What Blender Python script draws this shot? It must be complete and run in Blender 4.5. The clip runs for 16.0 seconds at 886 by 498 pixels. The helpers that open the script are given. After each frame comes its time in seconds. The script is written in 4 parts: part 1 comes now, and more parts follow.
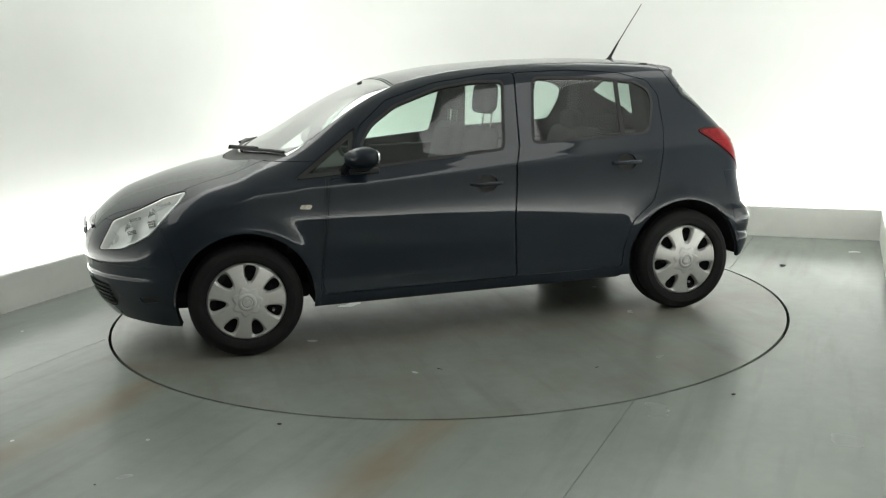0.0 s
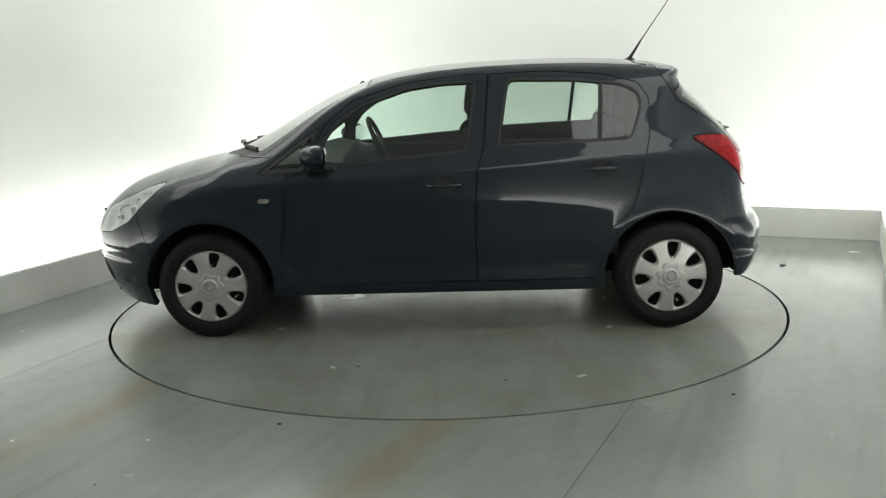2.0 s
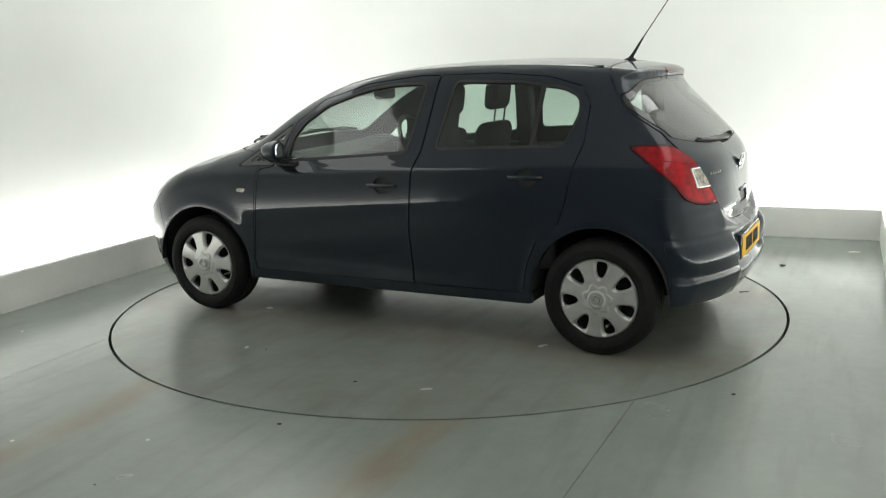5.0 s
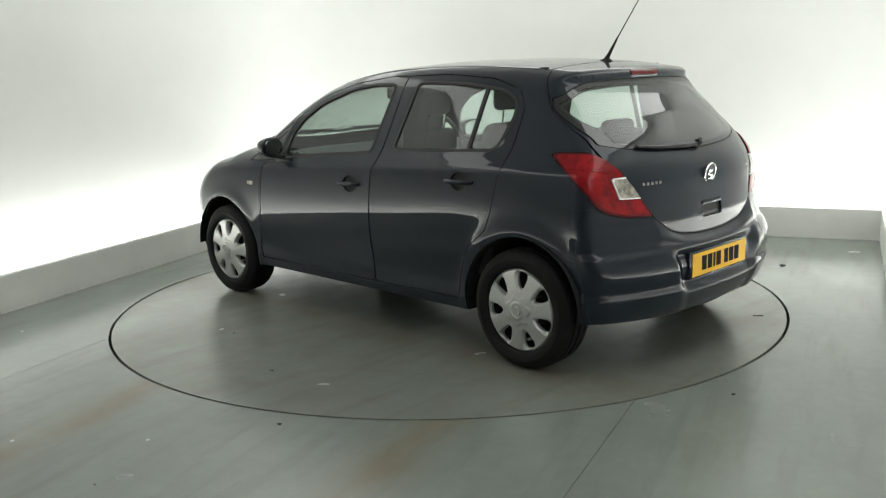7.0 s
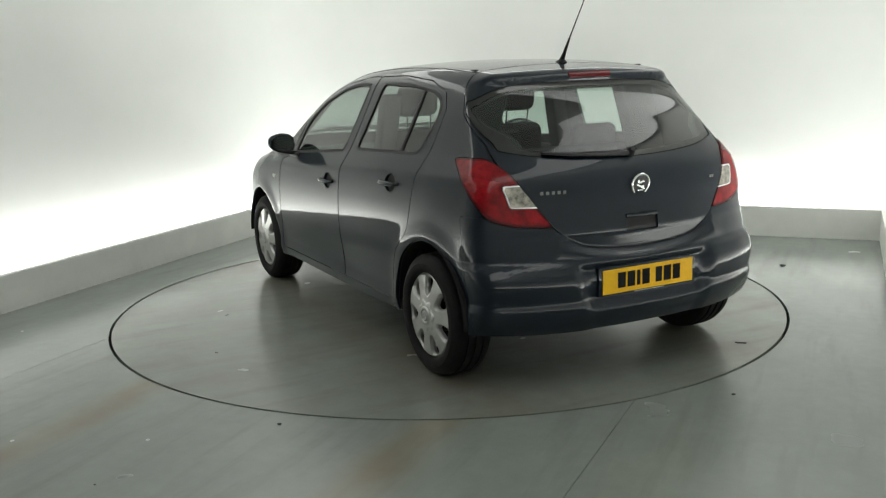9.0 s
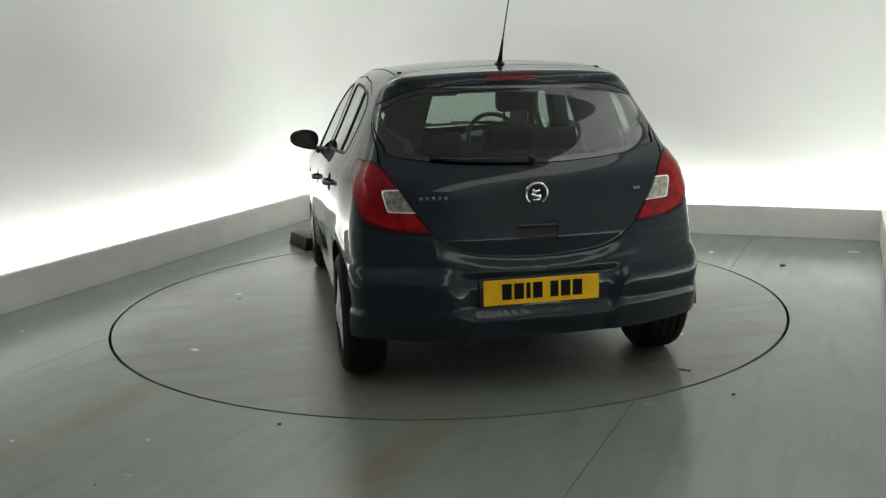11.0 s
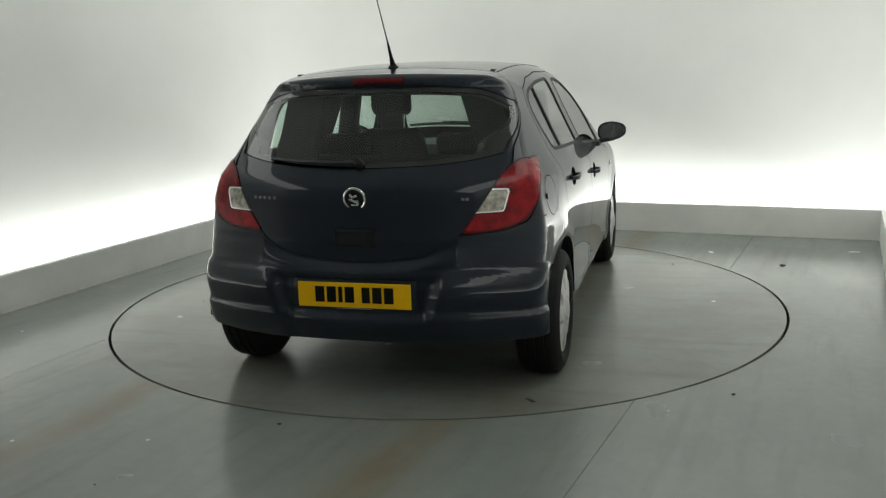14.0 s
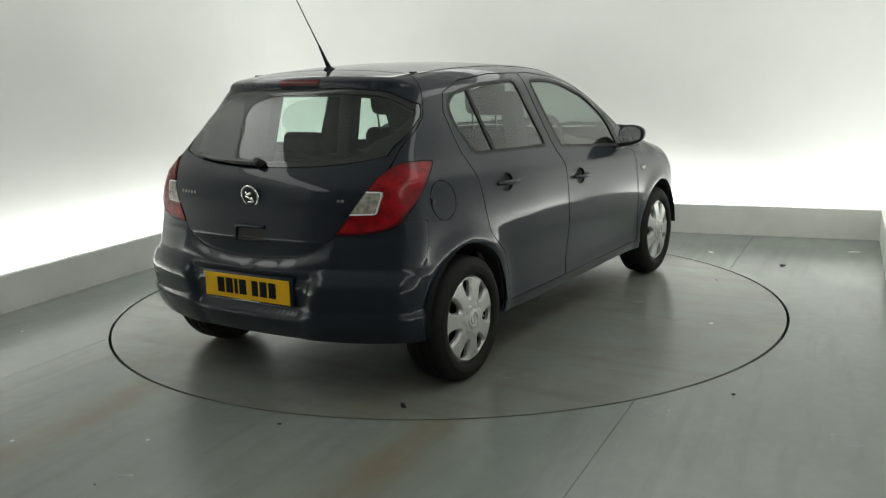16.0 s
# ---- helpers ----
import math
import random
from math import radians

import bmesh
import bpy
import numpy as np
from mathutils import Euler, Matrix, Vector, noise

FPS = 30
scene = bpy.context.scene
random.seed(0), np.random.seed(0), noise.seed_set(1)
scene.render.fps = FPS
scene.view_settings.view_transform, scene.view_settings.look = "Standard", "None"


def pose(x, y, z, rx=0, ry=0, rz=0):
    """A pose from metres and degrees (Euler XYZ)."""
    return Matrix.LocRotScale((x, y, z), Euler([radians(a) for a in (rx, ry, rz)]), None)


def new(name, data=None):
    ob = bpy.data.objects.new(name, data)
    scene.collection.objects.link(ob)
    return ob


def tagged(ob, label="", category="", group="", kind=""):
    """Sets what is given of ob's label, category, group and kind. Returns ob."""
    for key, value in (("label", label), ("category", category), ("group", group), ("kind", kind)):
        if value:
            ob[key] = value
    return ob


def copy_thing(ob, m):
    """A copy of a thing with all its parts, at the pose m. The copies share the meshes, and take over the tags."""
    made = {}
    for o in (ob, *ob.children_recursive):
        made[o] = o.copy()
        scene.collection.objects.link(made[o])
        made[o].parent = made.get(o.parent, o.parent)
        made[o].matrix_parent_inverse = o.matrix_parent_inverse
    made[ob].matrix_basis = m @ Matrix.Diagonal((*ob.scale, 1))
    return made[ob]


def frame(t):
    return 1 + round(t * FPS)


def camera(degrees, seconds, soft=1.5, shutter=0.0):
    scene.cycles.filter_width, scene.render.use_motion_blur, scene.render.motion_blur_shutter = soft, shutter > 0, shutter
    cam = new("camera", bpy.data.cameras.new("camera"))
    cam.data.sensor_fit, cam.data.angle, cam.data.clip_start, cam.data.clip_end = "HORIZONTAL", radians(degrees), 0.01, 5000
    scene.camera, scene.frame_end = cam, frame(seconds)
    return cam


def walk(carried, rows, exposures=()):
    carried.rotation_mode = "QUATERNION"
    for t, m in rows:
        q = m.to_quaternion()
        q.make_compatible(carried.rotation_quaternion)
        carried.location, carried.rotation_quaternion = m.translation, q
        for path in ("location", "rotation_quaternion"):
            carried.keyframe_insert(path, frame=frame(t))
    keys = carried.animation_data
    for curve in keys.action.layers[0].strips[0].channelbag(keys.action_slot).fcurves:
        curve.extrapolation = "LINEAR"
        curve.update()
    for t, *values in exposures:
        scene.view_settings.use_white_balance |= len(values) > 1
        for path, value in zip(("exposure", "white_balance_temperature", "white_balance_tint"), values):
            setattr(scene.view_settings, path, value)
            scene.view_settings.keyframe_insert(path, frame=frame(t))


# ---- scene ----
# ---- camera, on a fixed mount near one corner of the booth ----
cam = camera(51.18, 16.0, soft=1.2)
EYE = pose(0, -5.675, 1.4604, 90 - 11.3419, 0, 0.2) @ pose(0, 0, 0, 0, 0, -1.7674)
walk(cam, [(0.0, EYE), (16.0, EYE)], exposures=[(0.0, 0.10), (4.0, 0.08), (7.0, -0.08), (9.0, -0.28), (12.3, -0.60), (14.0, -0.53), (16.0, -0.38)])

# ---- light: strip lights hidden behind the low kerb, and added unseen fill along the ceiling's edge ----
TURN = -23.3                      # the booth's turn against the camera's axis, in degrees
BOOTH = pose(0, 0, 0, 0, 0, TURN)  # booth axes: u across, v along
world = bpy.data.worlds.new("booth_surround")
world.use_nodes = True
scene.world = world
world.node_tree.nodes["Background"].inputs[0].default_value = (0.9, 1.0, 0.95, 1)
world.node_tree.nodes["Background"].inputs[1].default_value = 0.02


def area(name, m, sx, sy, watts, colour=(0.985, 1.0, 0.965)):
    d = bpy.data.lights.new(name, "AREA")
    d.shape, d.size, d.size_y, d.energy, d.color = "RECTANGLE", sx, sy, watts, colour
    ob = new(name, d)
    ob.matrix_world = m
    return ob


KERB_U, KERB_V, KERB_F, KERB_H = 2.55, 2.635, -6.30, 0.24  # kerb faces: sides, back, front end; height
GAP = 0.36                                                # trough between kerb and wall
WALL_U, WALL_V, WALL_F, CEIL = KERB_U + GAP, KERB_V + GAP, KERB_F - GAP, 3.3
ENTRY = -6.0                                              # face of the grey entrance wall behind the camera
LONG = KERB_V - ENTRY - 0.1
MID = (KERB_V + ENTRY + 0.1) / 2
STRIP = 10.0                                              # watts a metre
for s in (1, -1):
    area("strip_light_side", BOOTH @ pose(s * (KERB_U + 0.25), MID, 0.13, 180, 0, 0), 0.08, LONG, STRIP * LONG)
area("strip_light_back", BOOTH @ pose(0, KERB_V + 0.25, 0.13, 180, 0, 0), 2 * KERB_U, 0.08, STRIP * 2 * KERB_U)
FILL_W, TOP = 0.8, 5.8                                     # width of the added fill strips along the ceiling's edge, watts a metre
# assumed fill, out of view: brightens the upper walls and the floor
for s in (1, -1):
    area("fill_strip_side", BOOTH @ pose(s * (WALL_U - 0.06 - FILL_W / 2), MID, CEIL - 0.02), FILL_W, LONG, TOP * LONG)
area("fill_strip_back", BOOTH @ pose(0, WALL_V - 0.06 - FILL_W / 2, CEIL - 0.02), 2 * (WALL_U - FILL_W) - 0.2, FILL_W, TOP * 2 * (WALL_U - FILL_W))
# ---- materials ----
def mat(name, colour=(0.5, 0.5, 0.5), rough=0.5, metal=0.0, coat=0.0, coat_rough=0.03, vary=0.0, scale=8.0, bump=0.0, bump_scale=200.0, rough_vary=0.0, ior=1.5, tint=None, spec=0.5):
    """A surface with two scales of colour variation, uneven gloss and fine relief."""
    m = bpy.data.materials.new(name)
    m.use_nodes = True
    t = m.node_tree
    b = t.nodes["Principled BSDF"]
    b.inputs["Base Color"].default_value = (*colour, 1)
    b.inputs["Roughness"].default_value = rough
    b.inputs["Metallic"].default_value = metal
    b.inputs["IOR"].default_value = ior
    b.inputs["Specular IOR Level"].default_value = spec
    b.inputs["Coat Weight"].default_value = coat
    b.inputs["Coat Roughness"].default_value = coat_rough
    co = t.nodes.new("ShaderNodeTexCoord")
    if vary:
        big = t.nodes.new("ShaderNodeTexNoise")
        big.inputs["Scale"].default_value = scale
        big.inputs["Detail"].default_value = 6
        big.inputs["Roughness"].default_value = 0.65
        t.links.new(co.outputs["Object"], big.inputs["Vector"])
        ramp = t.nodes.new("ShaderNodeMix")
        ramp.data_type = "RGBA"
        other = tint or tuple(c * (1 - vary) for c in colour)
        ramp.inputs[6].default_value = (*tuple(min(1, c * (1 + vary * 0.5)) for c in colour), 1)
        ramp.inputs[7].default_value = (*other, 1)
        mr = t.nodes.new("ShaderNodeMapRange")
        mr.inputs[1].default_value, mr.inputs[2].default_value = 0.35, 0.7
        t.links.new(big.outputs["Fac"], mr.inputs[0])
        t.links.new(mr.outputs[0], ramp.inputs[0])
        t.links.new(ramp.outputs[2], b.inputs["Base Color"])
        if rough_vary:
            rr = t.nodes.new("ShaderNodeMapRange")
            rr.inputs[1].default_value, rr.inputs[2].default_value = 0.3, 0.7
            rr.inputs[3].default_value, rr.inputs[4].default_value = max(0, rough - rough_vary), rough + rough_vary
            t.links.new(big.outputs["Fac"], rr.inputs[0])
            t.links.new(rr.outputs[0], b.inputs["Roughness"])
    if bump:
        n = t.nodes.new("ShaderNodeTexNoise")
        n.inputs["Scale"].default_value = bump_scale
        n.inputs["Detail"].default_value = 3
        t.links.new(co.outputs["Object"], n.inputs["Vector"])
        bp = t.nodes.new("ShaderNodeBump")
        bp.inputs["Strength"].default_value = bump
        bp.inputs["Distance"].default_value = 0.002
        t.links.new(n.outputs["Fac"], bp.inputs["Height"])
        t.links.new(bp.outputs[0], b.inputs["Normal"])
    return m


def glass_mat(name, tint, gloss=0.02, power=3.3):
    """Thin tinted glass: lets light straight through and mirrors by Fresnel."""
    m = bpy.data.materials.new(name)
    m.use_nodes = True
    t = m.node_tree
    t.nodes.remove(t.nodes["Principled BSDF"])
    out = t.nodes["Material Output"]
    tr, gl, mx, lw, pw, mr = (t.nodes.new(k) for k in ("ShaderNodeBsdfTransparent", "ShaderNodeBsdfGlossy", "ShaderNodeMixShader", "ShaderNodeLayerWeight",
                                                       "ShaderNodeMath", "ShaderNodeMapRange"))
    tr.inputs[0].default_value = (*tint, 1)
    gl.inputs["Roughness"].default_value = gloss
    lw.inputs["Blend"].default_value = 0.5
    pw.operation = "POWER"
    pw.inputs[1].default_value = power
    mr.inputs[3].default_value, mr.inputs[4].default_value = 0.055, 1.0
    t.links.new(lw.outputs["Facing"], pw.inputs[0])
    t.links.new(pw.outputs[0], mr.inputs[0])
    t.links.new(mr.outputs[0], mx.inputs[0])
    t.links.new(tr.outputs[0], mx.inputs[1])
    t.links.new(gl.outputs[0], mx.inputs[2])
    t.links.new(mx.outputs[0], out.inputs[0])
    return m


PAINT = mat("blue_grey_metallic_paint", (0.0078, 0.0126, 0.0198), 0.38, 0.0, 0.86, 0.010, vary=0.15, scale=700, spec=0.06)
PAINT.node_tree.nodes["Principled BSDF"].inputs["Coat IOR"].default_value = 1.44
WALL = mat("white_wall_paint", (0.80, 0.81, 0.785), 0.6, vary=0.03, scale=1.2, bump=0.05, bump_scale=60)
SHUTTER = mat("grey_entrance_wall", (0.20, 0.204, 0.20), 0.6, vary=0.15, scale=2.0, bump=0.1, bump_scale=30)
CEILING = mat("grey_ceiling", (0.5, 0.51, 0.5), 0.8, vary=0.1, scale=2.0)
KERB = mat("white_kerb_paint", (0.80, 0.80, 0.765), 0.5, vary=0.07, scale=3, bump=0.1, bump_scale=40)
TYRE = mat("tyre_rubber", (0.008, 0.008, 0.008), 0.7, vary=0.3, scale=20, bump=0.25, bump_scale=300, spec=0.2)
SILVER = mat("silver_wheel_paint", (0.43, 0.43, 0.415), 0.30, 0.5, 0.25, 0.1, vary=0.10, scale=14)
BLACK = mat("black_plastic", (0.008, 0.008, 0.009), 0.42, vary=0.2, scale=40, bump=0.08, bump_scale=400, spec=0.3)
GLOSS_BLACK = mat("gloss_black_border", (0.004, 0.005, 0.005), 0.03, vary=0.1, scale=12, spec=0.8)
RUBBER = mat("black_rubber_seal", (0.006, 0.006, 0.006), 0.6, vary=0.2, scale=30)
DARK = mat("dark_cavity", (0.006, 0.006, 0.006), 0.9, vary=0.2, scale=10)
LINING = mat("cabin_lining", (0.030, 0.031, 0.030), 0.85, vary=0.2, scale=25, bump=0.2, bump_scale=300)
FABRIC = mat("seat_fabric", (0.018, 0.018, 0.019), 0.95, vary=0.3, scale=30, bump=0.4, bump_scale=500)
TRIM = mat("dashboard_plastic", (0.020, 0.021, 0.022), 0.65, vary=0.2, scale=30, bump=0.2, bump_scale=400)
CHROME = mat("chrome", (0.78, 0.79, 0.79), 0.12, 1.0, vary=0.05, scale=20)
REFLECTOR = mat("lamp_reflector", (0.86, 0.87, 0.86), 0.30, 0.2, vary=0.06, scale=20)
RED = mat("red_lamp_lens", (0.25, 0.004, 0.008), 0.12, coat=0.2, vary=0.6, scale=16, bump=0.25, bump_scale=110, spec=0.2)
DEEP_RED = mat("dark_red_lamp_lens", (0.10, 0.003, 0.005), 0.2, coat=0.25, vary=0.3, scale=30, spec=0.2)
CLEAR = mat("frosted_clear_lens", (0.46, 0.43, 0.37), 0.12, 0.45, coat=0.6, vary=0.75, scale=28, bump=0.6, bump_scale=60)
YELLOW = mat("yellow_plate", (0.76, 0.43, 0.004), 0.4, vary=0.06, scale=30, spec=0.2)
INK = mat("plate_black", (0.006, 0.006, 0.006), 0.6, vary=0.1, scale=50, spec=0.1)
MIRROR = mat("mirror_glass", (0.86, 0.88, 0.88), 0.02, 1.0, vary=0.03, scale=20)
GREY_METAL = mat("brake_metal", (0.22, 0.22, 0.21), 0.45, 0.9, vary=0.2, scale=30)
GLASS = glass_mat("tinted_glass", (0.72, 0.82, 0.765))
SCREEN = glass_mat("screen_glass", (0.76, 0.86, 0.81), power=1.5)
LAMP_GLASS = glass_mat("lamp_cover_glass", (0.93, 0.94, 0.94))
def floor_mat(name, tracks):
    """Grey-green epoxy paint: worn patches, fine grain, uneven gloss; brown tyre tracks along the way in."""
    m = bpy.data.materials.new(name)
    m.use_nodes = True
    t = m.node_tree
    b = t.nodes["Principled BSDF"]
    co = t.nodes.new("ShaderNodeTexCoord")

    def noise_at(scale, detail, rough=0.6, stretch=(1, 1, 1)):
        mp = t.nodes.new("ShaderNodeMapping")
        mp.inputs["Scale"].default_value = stretch
        n = t.nodes.new("ShaderNodeTexNoise")
        n.inputs["Scale"].default_value, n.inputs["Detail"].default_value, n.inputs["Roughness"].default_value = scale, detail, rough
        t.links.new(co.outputs["Object"], mp.inputs["Vector"])
        t.links.new(mp.outputs[0], n.inputs["Vector"])
        return n.outputs["Fac"]

    def ranged(v, a, b2, c, d, clamp=False):
        r = t.nodes.new("ShaderNodeMapRange")
        r.clamp = clamp
        for k, x in zip((1, 2, 3, 4), (a, b2, c, d)):
            r.inputs[k].default_value = x
        t.links.new(v, r.inputs[0])
        return r.outputs[0]

    def blend(fac, a, b2):
        x = t.nodes.new("ShaderNodeMix")
        x.data_type = "RGBA"
        t.links.new(fac, x.inputs[0])
        for k, v in ((6, a), (7, b2)):
            if isinstance(v, tuple):
                x.inputs[k].default_value = (*v, 1)
            else:
                t.links.new(v, x.inputs[k])
        return x.outputs[2]

    def mul(a, b2, op="MULTIPLY"):
        x = t.nodes.new("ShaderNodeMath")
        x.operation = op
        for k, v in ((0, a), (1, b2)):
            if isinstance(v, (int, float)):
                x.inputs[k].default_value = v
            else:
                t.links.new(v, x.inputs[k])
        return x.outputs[0]

    col = blend(ranged(noise_at(0.9, 3, 0.5), 0.25, 0.75, 0, 1), (0.212, 0.247, 0.222), (0.246, 0.276, 0.247))
    col = blend(ranged(noise_at(6.0, 4, 0.55, (1, 0.35, 1)), 0.15, 0.85, 0, 0.5), col, (0.150, 0.160, 0.140))
    col = blend(ranged(noise_at(13.0, 5, 0.6), 0.2, 0.8, 0, 0.5), col, (0.150, 0.172, 0.155))
    col = blend(ranged(noise_at(3.2, 6, 0.7, (1, 0.25, 1)), 0.2, 0.9, 0, 0.25), col, (0.235, 0.26, 0.235))
    worn = ranged(noise_at(1.5, 4, 0.5, (1, 0.6, 1)), 0.45, 0.75, 0, 1, True)
    col = blend(mul(worn, 0.3), col, (0.300, 0.325, 0.290))
    scuff = ranged(noise_at(7.0, 4, 0.55, (1, 0.12, 1)), 0.52, 0.72, 0, 1, True)
    col = blend(mul(scuff, 0.35), col, (0.115, 0.118, 0.100))
    if tracks:
        xyz = t.nodes.new("ShaderNodeSeparateXYZ")
        t.links.new(co.outputs["Object"], xyz.inputs[0])
        wob = mul(mul(noise_at(0.9, 3), 0.16), 0.08, "SUBTRACT")
        ab = t.nodes.new("ShaderNodeMath")
        ab.operation = "ABSOLUTE"
        t.links.new(mul(xyz.outputs[0], wob, "ADD"), ab.inputs[0])
        off = t.nodes.new("ShaderNodeMath")
        off.operation = "ABSOLUTE"
        t.links.new(mul(ab.outputs[0], 0.74, "SUBTRACT"), off.inputs[0])
        g = mul(off.outputs[0], 8.5)
        tr = mul(2.718, mul(mul(g, g), -1.0), "POWER")
        tr = mul(tr, ranged(noise_at(2.2, 4, 0.5), 0.2, 0.8, 0.2, 1.1))
        col = blend(mul(tr, 0.95), col, (0.190, 0.148, 0.094))
    else:
        xyz = t.nodes.new("ShaderNodeSeparateXYZ")
        t.links.new(co.outputs["Object"], xyz.inputs[0])
        ab = t.nodes.new("ShaderNodeMath")
        ab.operation = "ABSOLUTE"
        t.links.new(mul(xyz.outputs[1], mul(mul(noise_at(1.1, 3), 0.2), 0.10, "SUBTRACT"), "ADD"), ab.inputs[0])
        g = mul(mul(ab.outputs[0], 0.72, "SUBTRACT"), 5.5)
        tr = mul(2.718, mul(mul(g, g), -1.0), "POWER")
        tr = mul(tr, ranged(noise_at(3.0, 5, 0.6), 0.25, 0.75, 0.1, 1.0))
        col = blend(mul(tr, 0.75), col, (0.150, 0.122, 0.088))
        dirt = ranged(noise_at(2.2, 5, 0.6), 0.3, 0.8, 0, 0.6, True)
        col = blend(dirt, col, (0.150, 0.132, 0.105))
    t.links.new(col, b.inputs["Base Color"])
    t.links.new(ranged(noise_at(2.4, 3, 0.5), 0.1, 0.9, 0.17, 0.31), b.inputs["Roughness"])
    b.inputs["IOR"].default_value = 1.5
    return m


# ---- the booth: floor, kerb, walls, ceiling ----
def mesh_of(bm, name):
    me = bpy.data.meshes.new(name)
    bm.to_mesh(me)
    bm.free()
    return me


def part(name, bm, material, parent=None, label="", smooth=True):
    """Link a bmesh as one mesh object under a thing or a part."""
    me = mesh_of(bm, name)
    me.materials.append(material)
    if smooth:
        me.shade_smooth()
        me.set_sharp_from_angle(angle=radians(35))
    ob = new(name, me)
    ob.parent = parent
    return tagged(ob, label)


def box(bm, x0, x1, y0, y1, z0, z1, bevel=0.0, seg=2):
    v = [bm.verts.new((x, y, z)) for x in (x0, x1) for y in (y0, y1) for z in (z0, z1)]
    fs = [bm.faces.new([v[i] for i in q]) for q in ((0, 1, 3, 2), (4, 6, 7, 5), (0, 4, 5, 1), (2, 3, 7, 6), (0, 2, 6, 4), (1, 5, 7, 3))]
    if bevel:
        es = list({e for f in fs for e in f.edges})
        bmesh.ops.bevel(bm, geom=es, offset=bevel, segments=seg, affect="EDGES", profile=0.5)
    return bm


RING = 2.02
JOINTS = ((1.522, 0.037), (-1.503, 0.0))   # straight floor joints: place across, skew
FLOOR = floor_mat("epoxy_floor", True)
DISC = floor_mat("epoxy_turntable", False)


def round_loop(bm, r, n=256, z=0.0):
    return [bm.verts.new((r * math.cos(2 * math.pi * i / n), r * math.sin(2 * math.pi * i / n), z)) for i in range(n)]


def build_floor():
    bm = bmesh.new()
    c = round_loop(bm, RING + 0.008)
    o = [bm.verts.new(p) for p in ((-WALL_U - 0.1, WALL_F - 0.1, 0), (WALL_U + 0.1, WALL_F - 0.1, 0), (WALL_U + 0.1, WALL_V + 0.1, 0), (-WALL_U - 0.1, WALL_V + 0.1, 0))]
    for loop in (c, o):
        for i, v in enumerate(loop):
            bm.edges.new((v, loop[(i + 1) % len(loop)]))
    bmesh.ops.triangle_fill(bm, use_beauty=True, use_dissolve=False, edges=bm.edges[:])
    for at, skew in JOINTS:
        for d in (-0.0013, 0.0013):
            bmesh.ops.bisect_plane(bm, geom=bm.verts[:] + bm.edges[:] + bm.faces[:], plane_co=(at + d, 0, 0), plane_no=(1, -skew, 0))
    slots = [f for f in bm.faces for at, skew in JOINTS if abs(f.calc_center_median().x - at - skew * f.calc_center_median().y) < 0.0012]
    bmesh.ops.delete(bm, geom=slots, context="FACES")
    r = bmesh.ops.extrude_face_region(bm, geom=bm.faces[:])
    bmesh.ops.translate(bm, verts=[v for v in r["geom"] if isinstance(v, bmesh.types.BMVert)], vec=(0, 0, -0.03))
    bmesh.ops.recalc_face_normals(bm, faces=bm.faces[:])
    ob = part("floor", bm, FLOOR, smooth=False)
    ob.matrix_world = BOOTH
    tagged(ob, "grey-green epoxy-painted floor with straight joints and brown tyre stains", "floor", kind="structure")
    # added slab; its near-black colour stands in for the shade in the gaps
    bm = bmesh.new()
    box(bm, -WALL_U - 0.1, WALL_U + 0.1, WALL_F - 0.1, WALL_V + 0.1, -0.2, -0.06)
    ob = part("floor_base", bm, DARK, smooth=False)
    ob.matrix_world = BOOTH
    tagged(ob, "added near-black base that keeps the floor joints dark", "floor", kind="structure")


def wall_run(name, pts, height, z0, thick, material, label, category, bevel=0.0):
    """A closed band of wall round the booth along the plan points; thickness outwards."""
    n = len(pts)
    bm = bmesh.new()
    rings = []
    for off, z in ((0, z0), (0, height), (thick, height), (thick, z0)):
        ring = []
        for i in range(n):
            a, b, c = Vector(pts[i - 1]), Vector(pts[i]), Vector(pts[(i + 1) % n])
            d1, d2 = (b - a).normalized(), (c - b).normalized()
            n1, n2 = Vector((d1.y, -d1.x)), Vector((d2.y, -d2.x))
            k = (n1 + n2) / max(0.2, 1 + n1.dot(n2))
            p = b + off * k
            ring.append(bm.verts.new((p.x, p.y, z)))
        rings.append(ring)
    for j in range(4):
        r0, r1 = rings[j], rings[(j + 1) % 4]
        for i in range(n):
            bm.faces.new((r0[i], r0[(i + 1) % n], r1[(i + 1) % n], r1[i]))
    bmesh.ops.recalc_face_normals(bm, faces=bm.faces[:])
    if bevel:
        es = [e for e in bm.edges if e.calc_length() > 0.2 and all(abs(v.co.z - height) < 1e-5 for v in e.verts)]
        bmesh.ops.bevel(bm, geom=es, offset=bevel, segments=2, affect="EDGES")
    ob = part(name, bm, material)
    ob.matrix_world = BOOTH
    return tagged(ob, label, category, kind="structure")


def rounded(u, v0, v1, r, n=10):
    pts = []
    for cx, cy, a0 in ((u - r, v1 - r, 0), (-u + r, v1 - r, 90), (-u + r, v0 + r, 180), (u - r, v0 + r, 270)):
        for i in range(n + 1):
            a = radians(a0 + 90 * i / n)
            pts.append((cx + r * math.cos(a), cy + r * math.sin(a)))
    return pts


